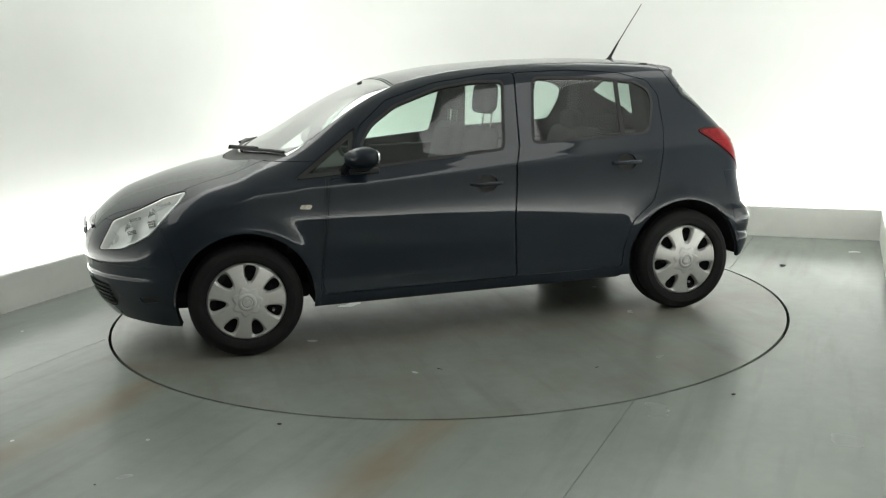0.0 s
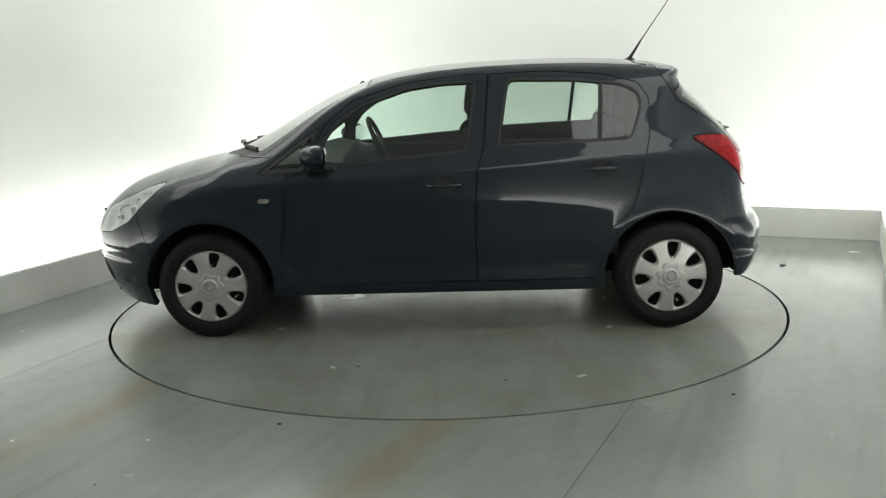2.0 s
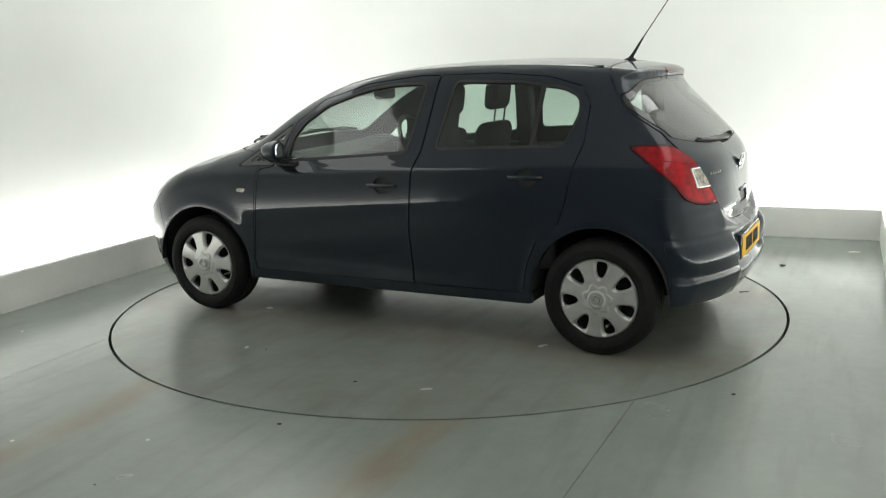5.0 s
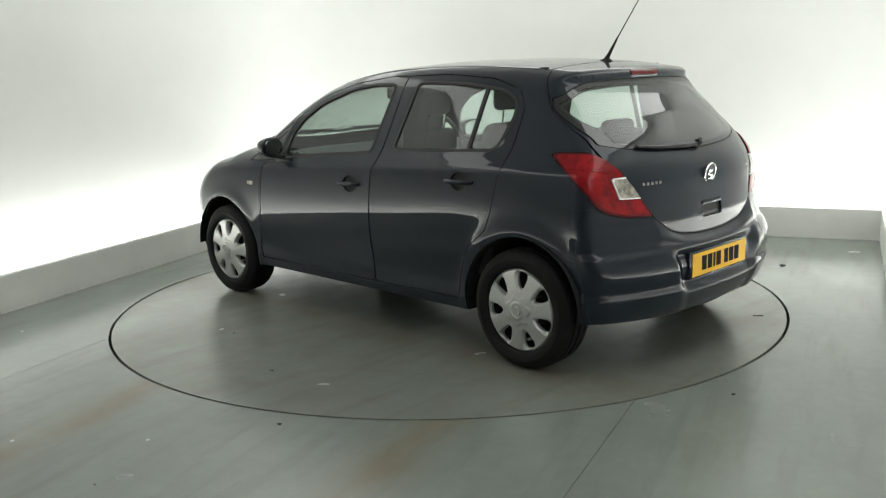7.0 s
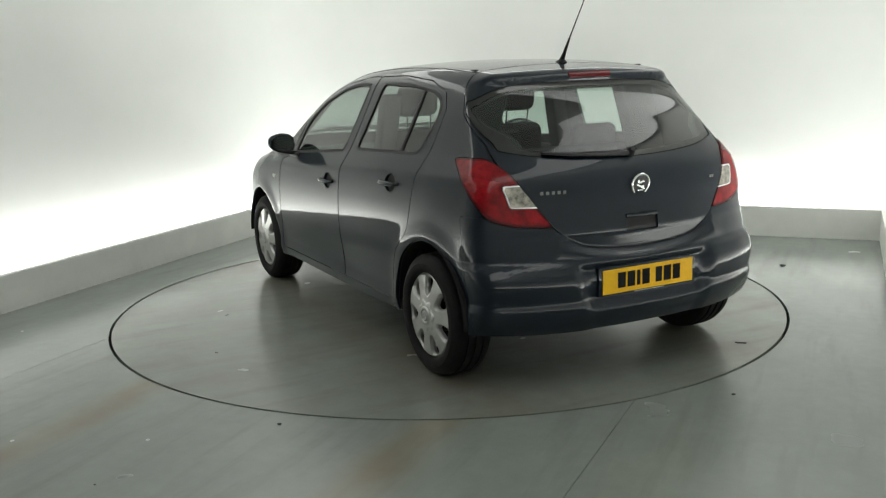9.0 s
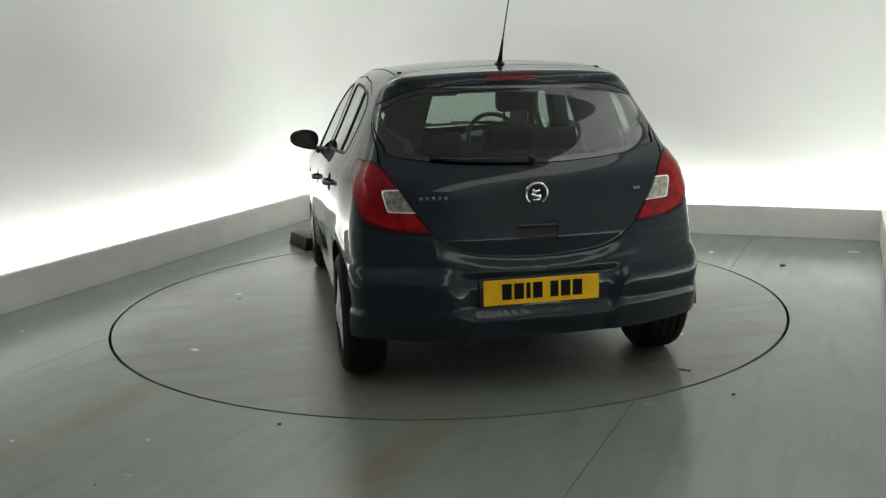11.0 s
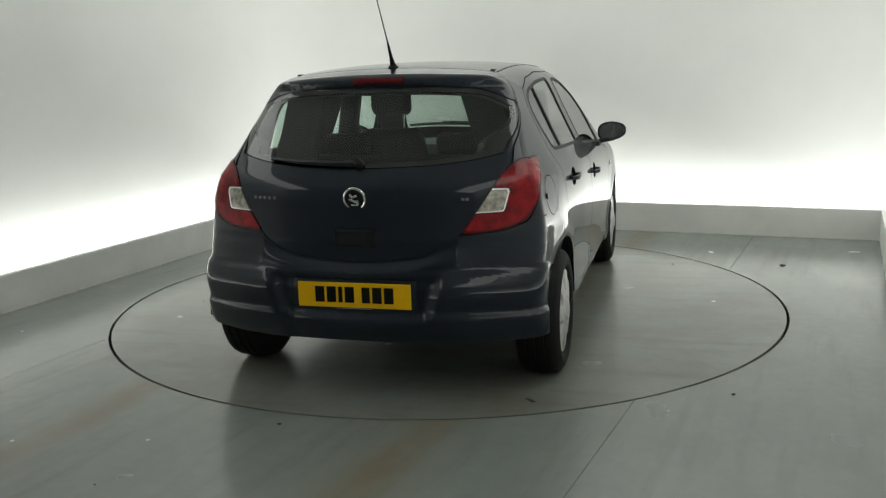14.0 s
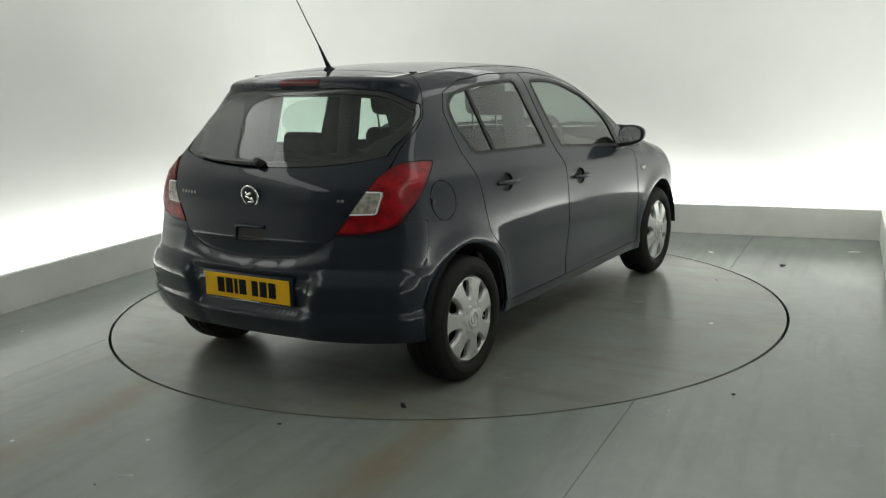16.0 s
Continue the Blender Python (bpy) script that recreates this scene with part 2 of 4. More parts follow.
def build_booth():
    build_floor()
    k = [(KERB_U, KERB_V), (-KERB_U, KERB_V), (-KERB_U, KERB_F), (KERB_U, KERB_F)]
    wall_run("kerb", k, KERB_H, -0.005, 0.045, KERB, "low white-painted kerb that hides the strip lights", "kerb", bevel=0.004)
    wall_run("wall", rounded(WALL_U, WALL_F, WALL_V, 0.45), CEIL, -0.01, 0.12, WALL, "smooth white booth wall with rounded corners, glowing at its foot", "wall")
    bm = bmesh.new()
    box(bm, -WALL_U - 0.12, WALL_U + 0.12, WALL_F - 0.12, WALL_V + 0.12, CEIL, CEIL + 0.12)
    ob = part("ceiling", bm, CEILING, smooth=False)
    ob.matrix_world = BOOTH
    tagged(ob, "plain grey ceiling", "ceiling", kind="structure")
    bm = bmesh.new()
    box(bm, -WALL_U - 0.02, WALL_U + 0.02, ENTRY - 0.12, ENTRY, -0.02, CEIL + 0.01)
    ob = part("wall_entrance", bm, SHUTTER, smooth=False)
    ob.matrix_world = BOOTH
    tagged(ob, "plain grey entrance wall facing the turntable", "wall", kind="structure")


def build_turntable():
    base = new("turntable")
    tagged(base, "round grey-green turntable set flush into the floor", "turntable")
    bm = bmesh.new()
    c = round_loop(bm, RING - 0.008)
    bm.faces.new(c)
    r = bmesh.ops.extrude_face_region(bm, geom=bm.faces[:])
    bmesh.ops.translate(bm, verts=[v for v in r["geom"] if isinstance(v, bmesh.types.BMVert)], vec=(0, 0, -0.03))
    bmesh.ops.recalc_face_normals(bm, faces=bm.faces[:])
    part("plate", bm, DISC, base, smooth=False)
    for x, y, a, l, w in ((-1.668, -0.82, 35, 0.055, 0.020), (-0.3, 1.55, 10, 0.02, 0.008), (1.2, -1.35, 60, 0.022, 0.007), (0.42, 1.30, 120, 0.03, 0.006)):
        bm = bmesh.new()
        box(bm, -l / 2, l / 2, -w / 2, w / 2, -0.003, 0.003, 0.0025)
        for v in bm.verts:
            v.co.y += 0.25 * w * math.sin(v.co.x * 90)
        ob = part("rubber_fleck", bm, RUBBER, base, "small black rubber fleck")
        ob.matrix_basis = pose(x, y, 0.0, 0, 0, a)
    return base


def build_floor_bits():
    for x, y, r in ((2.348, 0.639, 0.020), (1.238, -1.833, 0.010), (-0.72, -2.02, 0.009), (-1.30, -2.55, 0.005)):
        bm = bmesh.new()
        bmesh.ops.create_icosphere(bm, subdivisions=2, radius=r)
        for v in bm.verts:
            v.co.z = v.co.z * 0.35 + 0.10 * r
            v.co.x *= 1 + 0.35 * math.sin(7 * v.co.y / r)
        bmesh.ops.translate(bm, verts=bm.verts[:], vec=(0, 0, 0.2 * r))
        ob = part("floor_fleck", bm, RUBBER)
        ob.matrix_world = pose(x, y, 0, 0, 0, 40 * x)
        tagged(ob, "small dark scrap of rubber lying on the floor", "debris", "scraps on the floor")
    bm = bmesh.new()
    box(bm, 0.0, 0.387, -0.125, 0.0, 0.0, 0.105, 0.006)
    for v in bm.verts:
        if v.co.z > 0.05:
            v.co.y -= 0.02 * v.co.z / 0.105
    ob = part("floor_block", bm, RUBBER)
    ob.matrix_world = pose(-1.145, 1.684, 0.0, 0, 0, 118.2)
    tagged(ob, "low black rubber block lying on the floor by the turntable", "block")


build_booth()
build_floor_bits()
turntable = build_turntable()
# ---- the form of the car body: smooth side, top, nose and tail surfaces blended together (metres, x forward, y left, z up) ----
class Curve:
    """A smooth curve through a few design points."""

    def __init__(self, *pts):
        pts = sorted(pts)
        self.x = np.array([p[0] for p in pts], float)
        self.y = np.array([p[1] for p in pts], float)
        d = np.diff(self.y) / np.diff(self.x)
        m = np.empty_like(self.x)
        m[1:-1] = (d[:-1] * np.diff(self.x)[1:] + d[1:] * np.diff(self.x)[:-1]) / (self.x[2:] - self.x[:-2])
        m[0], m[-1] = d[0], d[-1]
        self.m = m

    def __call__(self, x):
        x = np.asarray(x, float)
        i = np.clip(np.searchsorted(self.x, x) - 1, 0, len(self.x) - 2)
        h = self.x[i + 1] - self.x[i]
        t = (x - self.x[i]) / h
        tc = np.clip(t, 0, 1)
        y = ((2 * tc**3 - 3 * tc**2 + 1) * self.y[i] + (tc**3 - 2 * tc**2 + tc) * h * self.m[i]
             + (3 * tc**2 - 2 * tc**3) * self.y[i + 1] + (tc**3 - tc**2) * h * self.m[i + 1])
        return y + np.where(t < 0, t * h * self.m[i], 0) + np.where(t > 1, (t - 1) * h * self.m[i + 1], 0)


AXLE, HUB = 1.2555, 0.294
top_line = Curve((2.12, 0.56), (2.02, 0.70), (1.9, 0.79), (1.7, 0.87), (1.45, 0.934), (1.25, 0.975), (1.13, 1.03), (1.0, 1.098), (0.63, 1.296),
                 (0.38, 1.386), (0.09, 1.44), (-0.26, 1.466), (-0.63, 1.473), (-1.0, 1.462), (-1.2, 1.445), (-1.42, 1.406), (-1.6, 1.35))
crown = Curve((2.1, 0.20), (1.9, 0.14), (1.6, 0.08), (1.4, 0.055), (1.2, 0.055), (1.0, 0.10), (0.4, 0.065), (0, 0.049), (-1.0, 0.050), (-1.4, 0.043))
flank = Curve((0.12, 0.77), (0.2, 0.805), (0.245, 0.822), (0.285, 0.831), (0.32, 0.8315), (0.36, 0.830), (0.43, 0.835), (0.52, 0.846), (0.64, 0.852), (0.78, 0.85), (0.87, 0.842), (0.905, 0.836), (0.95, 0.813), (1.0, 0.785),
              (1.06, 0.755), (1.2, 0.69), (1.37, 0.612), (1.47, 0.56))
belt = Curve((1.6, -0.06), (0.6, -0.045), (-0.2, 0.0), (-1.1, 0.04), (-1.7, 0.05))
nose = Curve((0.12, 1.92), (0.2, 1.99), (0.3, 2.05), (0.45, 2.085), (0.55, 2.085), (0.65, 2.06), (0.75, 2.005), (0.85, 1.9))
hatch_foot = Curve((0.0, 0.620), (0.18, 0.630), (0.33, 0.657), (0.45, 0.73), (0.6, 0.86))
tail = Curve((0.14, -1.64), (0.2, -1.71), (0.3, -1.785), (0.42, -1.82), (0.52, -1.826), (0.6, -1.790), (0.64, -1.792), (0.68, -1.7952), (0.712, -1.798), (0.724, -1.7965), (0.74, -1.7938), (0.8, -1.785), (0.9, -1.769), (0.97, -1.742),
             (1.03, -1.695), (1.18, -1.55), (1.33, -1.41), (1.36, -1.398), (1.385, -1.418), (1.41, -1.418), (1.47, -1.38))
wrap = Curve((0.15, 0.17), (0.55, 0.15), (0.7, 0.15), (0.9, 0.145), (1.1, 0.16), (1.4, 0.15))


def smax(a, b, k):
    h = np.maximum(k - np.abs(a - b), 0) / k
    return np.maximum(a, b) + h * h * k / 4


def ease(t):
    t = np.clip(t, 0, 1)
    return t * t * (3 - 2 * t)


def step_down(z, at, soft=0.022):
    return 1 - ease((z - at) / soft + 0.5)


def form(x, y, z):
    """Below zero inside the body."""
    y = np.abs(y)
    zz = z - belt(x) * ease((z - 0.55) / 0.35)
    half = flank(zz)
    half = half - 0.055 * ease((-0.7 - x) / 1.3) * ease((z - 0.6) / 0.5) - 0.02 * ease((-0.5 - x) / 0.8) - 0.026 * ease((-1.2 - x) / 0.45)
    half = half - 0.05 * ease((x - 1.1) / 0.9)
    for ax in (AXLE, -AXLE):
        r = np.hypot(x - ax, z - HUB - 0.01)
        half = half + 0.010 * np.exp(-((r - 0.36) / 0.055) ** 2)
    side = y - half
    lid = z - (top_line(x) - crown(x) * (y / 0.65) ** 2.2)
    fore = x - (nose(z) - 0.44 * (y / 0.82) ** 2.7)
    chin = ease((x - 1.60) / 0.2)
    fore = fore + chin * (0.015 * step_down(z, 0.497, 0.018) - 0.009 * step_down(z, 0.428, 0.02))
    lip = 0.013 * step_down(z, 0.588, 0.036) * ease((y - 0.30 - 0.30 * (z - 0.396)) / 0.09) + 0.014 * step_down(z, 0.405, 0.045)
    side = side - lip * ease((-1.5 - x) / 0.12)
    half_lip = lip * ease((-1.4 - x) / 0.1)
    side_on = ease((y - 0.30) / 0.25)
    shelf = 0.042 * step_down(z, hatch_foot(np.minimum(y, 0.45)) - 0.020 - 0.055 * side_on, 0.050 + 0.12 * side_on)
    shelf = shelf * (1 - 0.7 * (1 - ease((y - 0.28 - 0.30 * (z - 0.396)) / 0.09)) * ease((0.585 - z) / 0.05) * ease((z - 0.36) / 0.05))
    aft = -half_lip - shelf + (tail(z) + wrap(z) * (y / 0.75) ** 2.6) - x
    f = smax(side, lid, 0.10)
    f = smax(f, fore, 0.10)
    f = smax(f, aft, 0.065)
    return smax(f, 0.14 - z, 0.05)


def slope(p):
    """Outward normals of the form at the points p."""
    e = 2e-3
    g = np.stack([form(*(p + d).T) - form(*(p - d).T) for d in np.eye(3) * e], -1)
    return g / np.maximum(np.linalg.norm(g, axis=1), 1e-9)[:, None]


def shoot(origin, way, far=3.5):
    """Where rays from inside the body leave it."""
    lo, hi = np.zeros(len(way)), np.full(len(way), far)
    for _ in range(26):
        mid = (lo + hi) / 2
        out = form(*(origin + mid[:, None] * way).T) > 0
        hi, lo = np.where(out, mid, hi), np.where(out, lo, mid)
    return origin + hi[:, None] * way


def skin(step=0.016):
    """A fine mesh of the body's left half: points and triangles."""
    x0, x1, zc = -1.15, 1.25, 0.72
    na = int(0.95 / step * 1.35)
    nm = int((x1 - x0) / step)
    rows = [(x1, a) for a in np.linspace(89.9, 0, na, endpoint=False)] + [(s, 0.0) for s in np.linspace(x1, x0, nm)]
    rows += [(x0, -a) for a in np.linspace(0, 89.9, na + 1)[1:]]
    nv = int(2.5 / step)
    phi = np.linspace(0, math.pi, nv)
    org, way = [], []
    for s, a in rows:
        ca, sa = math.cos(math.radians(a)), math.sin(math.radians(a))
        org.append(np.tile([s, 0, zc], (nv, 1)))
        way.append(np.stack([np.full(nv, sa), ca * np.sin(phi), -ca * np.cos(phi)], -1))
    p = shoot(np.concatenate(org), np.concatenate(way))
    p[:, 1] = np.maximum(p[:, 1], 0)
    i = np.arange(len(rows) - 1)[:, None] * nv + np.arange(nv - 1)[None]
    a, b, c, d = (k.ravel() for k in (i, i + 1, i + nv + 1, i + nv))
    return p, np.concatenate([np.stack([a, b, c], -1), np.stack([a, c, d], -1)])


# ---- cutting the body's skin into panels along their joints ----
def cut(mesh, g):
    """Split a mesh (points, triangles) where g changes sign: (inside, outside)."""
    p, t = mesh
    neg = g[t] < 0
    n = neg.sum(1)
    ins, outs = [t[n == 3]], [t[n == 0]]
    new_p, base = [], len(p)
    for count in (1, 2):
        sel = t[n == count]
        if not len(sel):
            continue
        lone = neg[n == count] if count == 1 else ~neg[n == count]
        k = lone.argmax(1)
        r = np.arange(len(sel))
        a, b, c = sel[r, k], sel[r, (k + 1) % 3], sel[r, (k + 2) % 3]
        wb, wc = g[a] / (g[a] - g[b]), g[a] / (g[a] - g[c])
        ab, ac = p[a] + wb[:, None] * (p[b] - p[a]), p[a] + wc[:, None] * (p[c] - p[a])
        i = base + r
        j = base + len(sel) + r
        base += 2 * len(sel)
        new_p += [ab, ac]
        tri = np.stack([a, i, j], -1)
        quad = np.concatenate([np.stack([i, b, c], -1), np.stack([i, c, j], -1)])
        (ins if count == 1 else outs).append(tri)
        (outs if count == 1 else ins).append(quad)
    q = np.concatenate([p] + new_p)
    return (q, np.concatenate(ins)), (q, np.concatenate(outs))


def tidy(mesh):
    """Drop unused points and weld."""
    p, t = mesh
    if not len(t):
        return np.zeros((0, 3)), t
    k = np.round(p[t.ravel()] * 2e4).astype(np.int64) + 200000
    _, first, inv = np.unique((k[:, 0] * 1000000 + k[:, 1]) * 1000000 + k[:, 2], return_index=True, return_inverse=True)
    q = p[t.ravel()][first]
    f = inv.reshape(-1, 3)
    ok = (f[:, 0] != f[:, 1]) & (f[:, 1] != f[:, 2]) & (f[:, 0] != f[:, 2])
    return q, f[ok]


def take(mesh, field, gap=0.0045):
    """Take the panel where field < 0 off the mesh, with half the joint on either side: (panel, rest)."""
    panel, rest = cut(mesh, field(*mesh[0].T) + gap / 2)
    panel, rest = tidy(panel), tidy(rest)
    if gap:
        _, rest = cut(rest, field(*rest[0].T) - gap / 2)
        rest = tidy(rest)
    return panel, rest


def rounded_loop(pts, r=0.03, n=5):
    """A plan outline with rounded corners."""
    out = []
    pts = [np.array(p, float) for p in pts]
    for i, b in enumerate(pts):
        a, c = pts[i - 1], pts[(i + 1) % len(pts)]
        la, lc = np.linalg.norm(a - b), np.linalg.norm(c - b)
        s, e = b + (a - b) * min(r, 0.45 * la) / la, b + (c - b) * min(r, 0.45 * lc) / lc
        for k in range(n + 1):
            w = k / n
            out.append((1 - w) ** 2 * s + 2 * w * (1 - w) * b + w * w * e)
    return np.array(out)


def outline(u, v, loop):
    """Signed distance from an outline, below zero inside."""
    d = np.full(len(u), 1e9)
    inside = np.zeros(len(u), bool)
    for i in range(len(loop)):
        (x0, y0), (x1, y1) = loop[i - 1], loop[i]
        ex, ey = x1 - x0, y1 - y0
        l2 = ex * ex + ey * ey
        if l2 < 1e-12:
            continue
        w = np.clip(((u - x0) * ex + (v - y0) * ey) / l2, 0, 1)
        d = np.minimum(d, (u - x0 - w * ex) ** 2 + (v - y0 - w * ey) ** 2)
        if y0 != y1:
            inside ^= ((y0 > v) != (y1 > v)) & (u < ex * (v - y0) / ey + x0)
    d = np.sqrt(d)
    return np.where(inside, -d, d)


def panel_part(name, mesh, material, parent, label="", both=False, mirror=False, lift=0.0, rim=0.012):
    """A panel as one mesh: the outer skin with the form's own normals, and edges turned inwards."""
    p, t = tidy(mesh)
    if not len(t):
        return None
    nrm = slope(p)
    nrm[p[:, 1] < 1e-4, 1] = 0
    a, b, c = p[t[:, 0]], p[t[:, 1]], p[t[:, 2]]
    flip = (np.cross(b - a, c - a) * nrm[t[:, 0]]).sum(1) < 0
    t = np.where(flip[:, None], t[:, ::-1], t)
    p = p + lift * nrm
    edges = np.concatenate([t[:, [0, 1]], t[:, [1, 2]], t[:, [2, 0]]])
    key = np.sort(edges, 1)
    _, idx, cnt = np.unique(key[:, 0].astype(np.int64) * 10000000 + key[:, 1], return_index=True, return_counts=True)
    bd = edges[idx[cnt == 1]]
    bd = bd[~((p[bd[:, 0], 1] < 1e-3) & (p[bd[:, 1], 1] < 1e-3))]
    verts, faces, normals = [p], [t], [nrm[t.ravel()]]
    if rim and len(bd):
        k = len(p)
        verts += [p[bd[:, 0]], p[bd[:, 1]], p[bd[:, 1]] - rim * nrm[bd[:, 1]], p[bd[:, 0]] - rim * nrm[bd[:, 0]]]
        i = k + np.arange(len(bd))
        m = len(bd)
        quads = np.stack([i + m, i, i + 3 * m, i + 2 * m], -1)
        rf = np.concatenate([quads[:, :3], quads[:, [0, 2, 3]]])
        along = p[bd[:, 1]] - p[bd[:, 0]]
        out = np.cross(along, nrm[bd[:, 0]])
        out /= np.maximum(np.linalg.norm(out, axis=1), 1e-9)[:, None]
        faces.append(rf)
        rn = np.repeat(np.concatenate([out, out]), 3, axis=0)
        normals.append(rn)
    v, f, n = np.concatenate(verts), np.concatenate(faces), np.concatenate(normals)
    if mirror:
        v, f = v * [1, -1, 1], f[:, ::-1]
        n = (n * [1, -1, 1]).reshape(-1, 3, 3)[:, ::-1].reshape(-1, 3)
    elif both:
        n2 = (n * [1, -1, 1]).reshape(-1, 3, 3)[:, ::-1].reshape(-1, 3)
        f = np.concatenate([f, f[:, ::-1] + len(v)])
        v, n = np.concatenate([v, v * [1, -1, 1]]), np.concatenate([n, n2])
    me = bpy.data.meshes.new(name)
    me.from_pydata(v.tolist(), [], f.tolist())
    me.materials.append(material)
    me.shade_smooth()
    me.normals_split_custom_set(n.tolist())
    ob = new(name, me)
    ob.parent = parent
    return tagged(ob, label)


# ---- joint lines (x, z as seen from the side, unless noted) ----
front_door_line = rounded_loop([(0.80, 0.888), (0.828, 0.61), (0.862, 0.36), (0.85, 0.292), (-0.215, 0.292), (-0.203, 0.6), (-0.222, 0.906), (-0.258, 1.006), (-0.296, 1.398),
                                (-0.157, 1.397), (0.159, 1.360), (0.44, 1.278), (0.60, 1.155), (0.645, 1.05), (0.665, 0.955), (0.71, 0.905)], 0.014)
rear_door_line = rounded_loop([(-0.22, 0.292), (-0.208, 0.6), (-0.227, 0.906), (-0.263, 1.006), (-0.301, 1.398), (-0.624, 1.403), (-0.927, 1.379), (-1.105, 1.330), (-1.162, 1.246),
                               (-1.155, 1.06), (-1.115, 0.92), (-1.079, 0.747), (-1.05, 0.66), (-0.93, 0.56), (-0.872, 0.42), (-0.855, 0.292)], 0.014)
front_pane_line = rounded_loop([(0.615, 0.942), (0.602, 1.062), (0.538, 1.150), (0.40, 1.242), (0.151, 1.325), (-0.039, 1.350), (-0.222, 1.352), (-0.166, 1.000)], 0.03)
rear_pane_line = rounded_loop([(-0.405, 1.362), (-0.346, 1.022), (-1.052, 1.046), (-1.112, 1.204), (-1.100, 1.277), (-1.015, 1.320), (-0.777, 1.351)], 0.035)
quarter_line = rounded_loop([(0.975, 0.900), (0.632, 1.142), (0.668, 0.995), (0.715, 0.913)], 0.012)
headlight_line = rounded_loop([(1.972, 0.565), (1.888, 0.712), (1.797, 0.751), (1.727, 0.781), (1.62, 0.828), (1.503, 0.860), (1.54, 0.822), (1.613, 0.753), (1.709, 0.655), (1.85, 0.584)], 0.02)
tail_lamp_line = rounded_loop([(-1.372, 1.038), (-1.465, 0.972), (-1.555, 0.905), (-1.615, 0.848), (-1.652, 0.785), (-1.70, 0.753), (-1.80, 0.733), (-1.80, 1.045), (-1.44, 1.046)], 0.02)
hatch_side_line = rounded_loop([(-1.21, 1.55), (-1.215, 1.41), (-1.318, 1.226), (-1.51, 1.102), (-1.604, 1.014), (-1.64, 0.5), (-2.2, 0.5), (-2.2, 1.55)], 0.02)
lamp_inner = Curve((0.60, 0.375), (0.735, 0.452), (0.833, 0.523), (0.91, 0.573), (1.016, 0.645), (1.06, 0.70), (1.2, 0.85))
glass_foot = Curve((0.0, 1.020), (0.2, 1.025), (0.4, 1.038), (0.5, 1.050), (0.66, 1.085), (0.8, 1.12))
glass_head = Curve((0.0, 1.360), (0.3, 1.356), (0.5, 1.335), (0.62, 1.285), (0.8, 1.2))
screen_side = Curve((1.2, 0.655), (1.0, 0.63), (0.7, 0.575), (0.4, 0.525))
bonnet_side = Curve((2.1, 0.33), (1.943, 0.385), (1.8, 0.51), (1.739, 0.552), (1.6, 0.588), (1.5, 0.603), (1.365, 0.59), (1.18, 0.575), (1.05, 0.57))
sill_line = Curve((2.2, 0.21), (1.85, 0.19), (1.6, 0.178), (1.3, 0.20), (0.9, 0.232), (0.0, 0.238), (-0.9, 0.24), (-1.3, 0.26), (-1.55, 0.285), (-1.8, 0.275), (-2, 0.275))


def f_screen(x, y, z):
    return np.maximum.reduce([x - (1.20 - 0.20 * (y / 0.62) ** 2), y - screen_side(x), 0.385 - x, 0.85 - z])


def f_scuttle(x, y, z):
    return np.maximum.reduce([x - (1.285 - 0.22 * (y / 0.62) ** 2), y - 0.63, 0.9 - x, 0.85 - z])


def f_bonnet(x, y, z):
    return np.maximum.reduce([y - bonnet_side(x), 0.85 - x, 0.705 - 0.06 * (y / 0.4) ** 2 - z])


def f_roof(x, y, z):
    return np.maximum.reduce([y - 0.515, x - 0.37, -1.205 - x, 1.2 - z])


def f_tail_lamp(x, y, z):
    return np.maximum(outline(x, z, tail_lamp_line), lamp_inner(z) - y)


def f_reverse(x, y, z):
    return np.maximum(outline(y, z, rounded_loop([(0.664, 0.932), (0.566, 0.934), (0.504, 0.830), (0.640, 0.834)], 0.012)), x + 1.2)


def f_hatch(x, y, z):
    return np.maximum.reduce([outline(x, z, hatch_side_line), y - lamp_inner(z), hatch_foot(y) - z])


def f_rear_pane(x, y, z):
    return np.maximum.reduce([outline(x, z, hatch_side_line) + 0.012, glass_foot(y) - z, z - glass_head(y)])


def f_stop_lamp(x, y, z):
    return np.maximum.reduce([y - 0.125, 1.376 - z, z - 1.404, x + 1.30])


def side_field(line):
    return lambda x, y, z: outline(x, z, line)


def ring(cx, cz, rx, rz):
    return lambda x, y, z: (np.hypot((x - cx) / rx, (z - cz) / rz) - 1) * min(rx, rz)


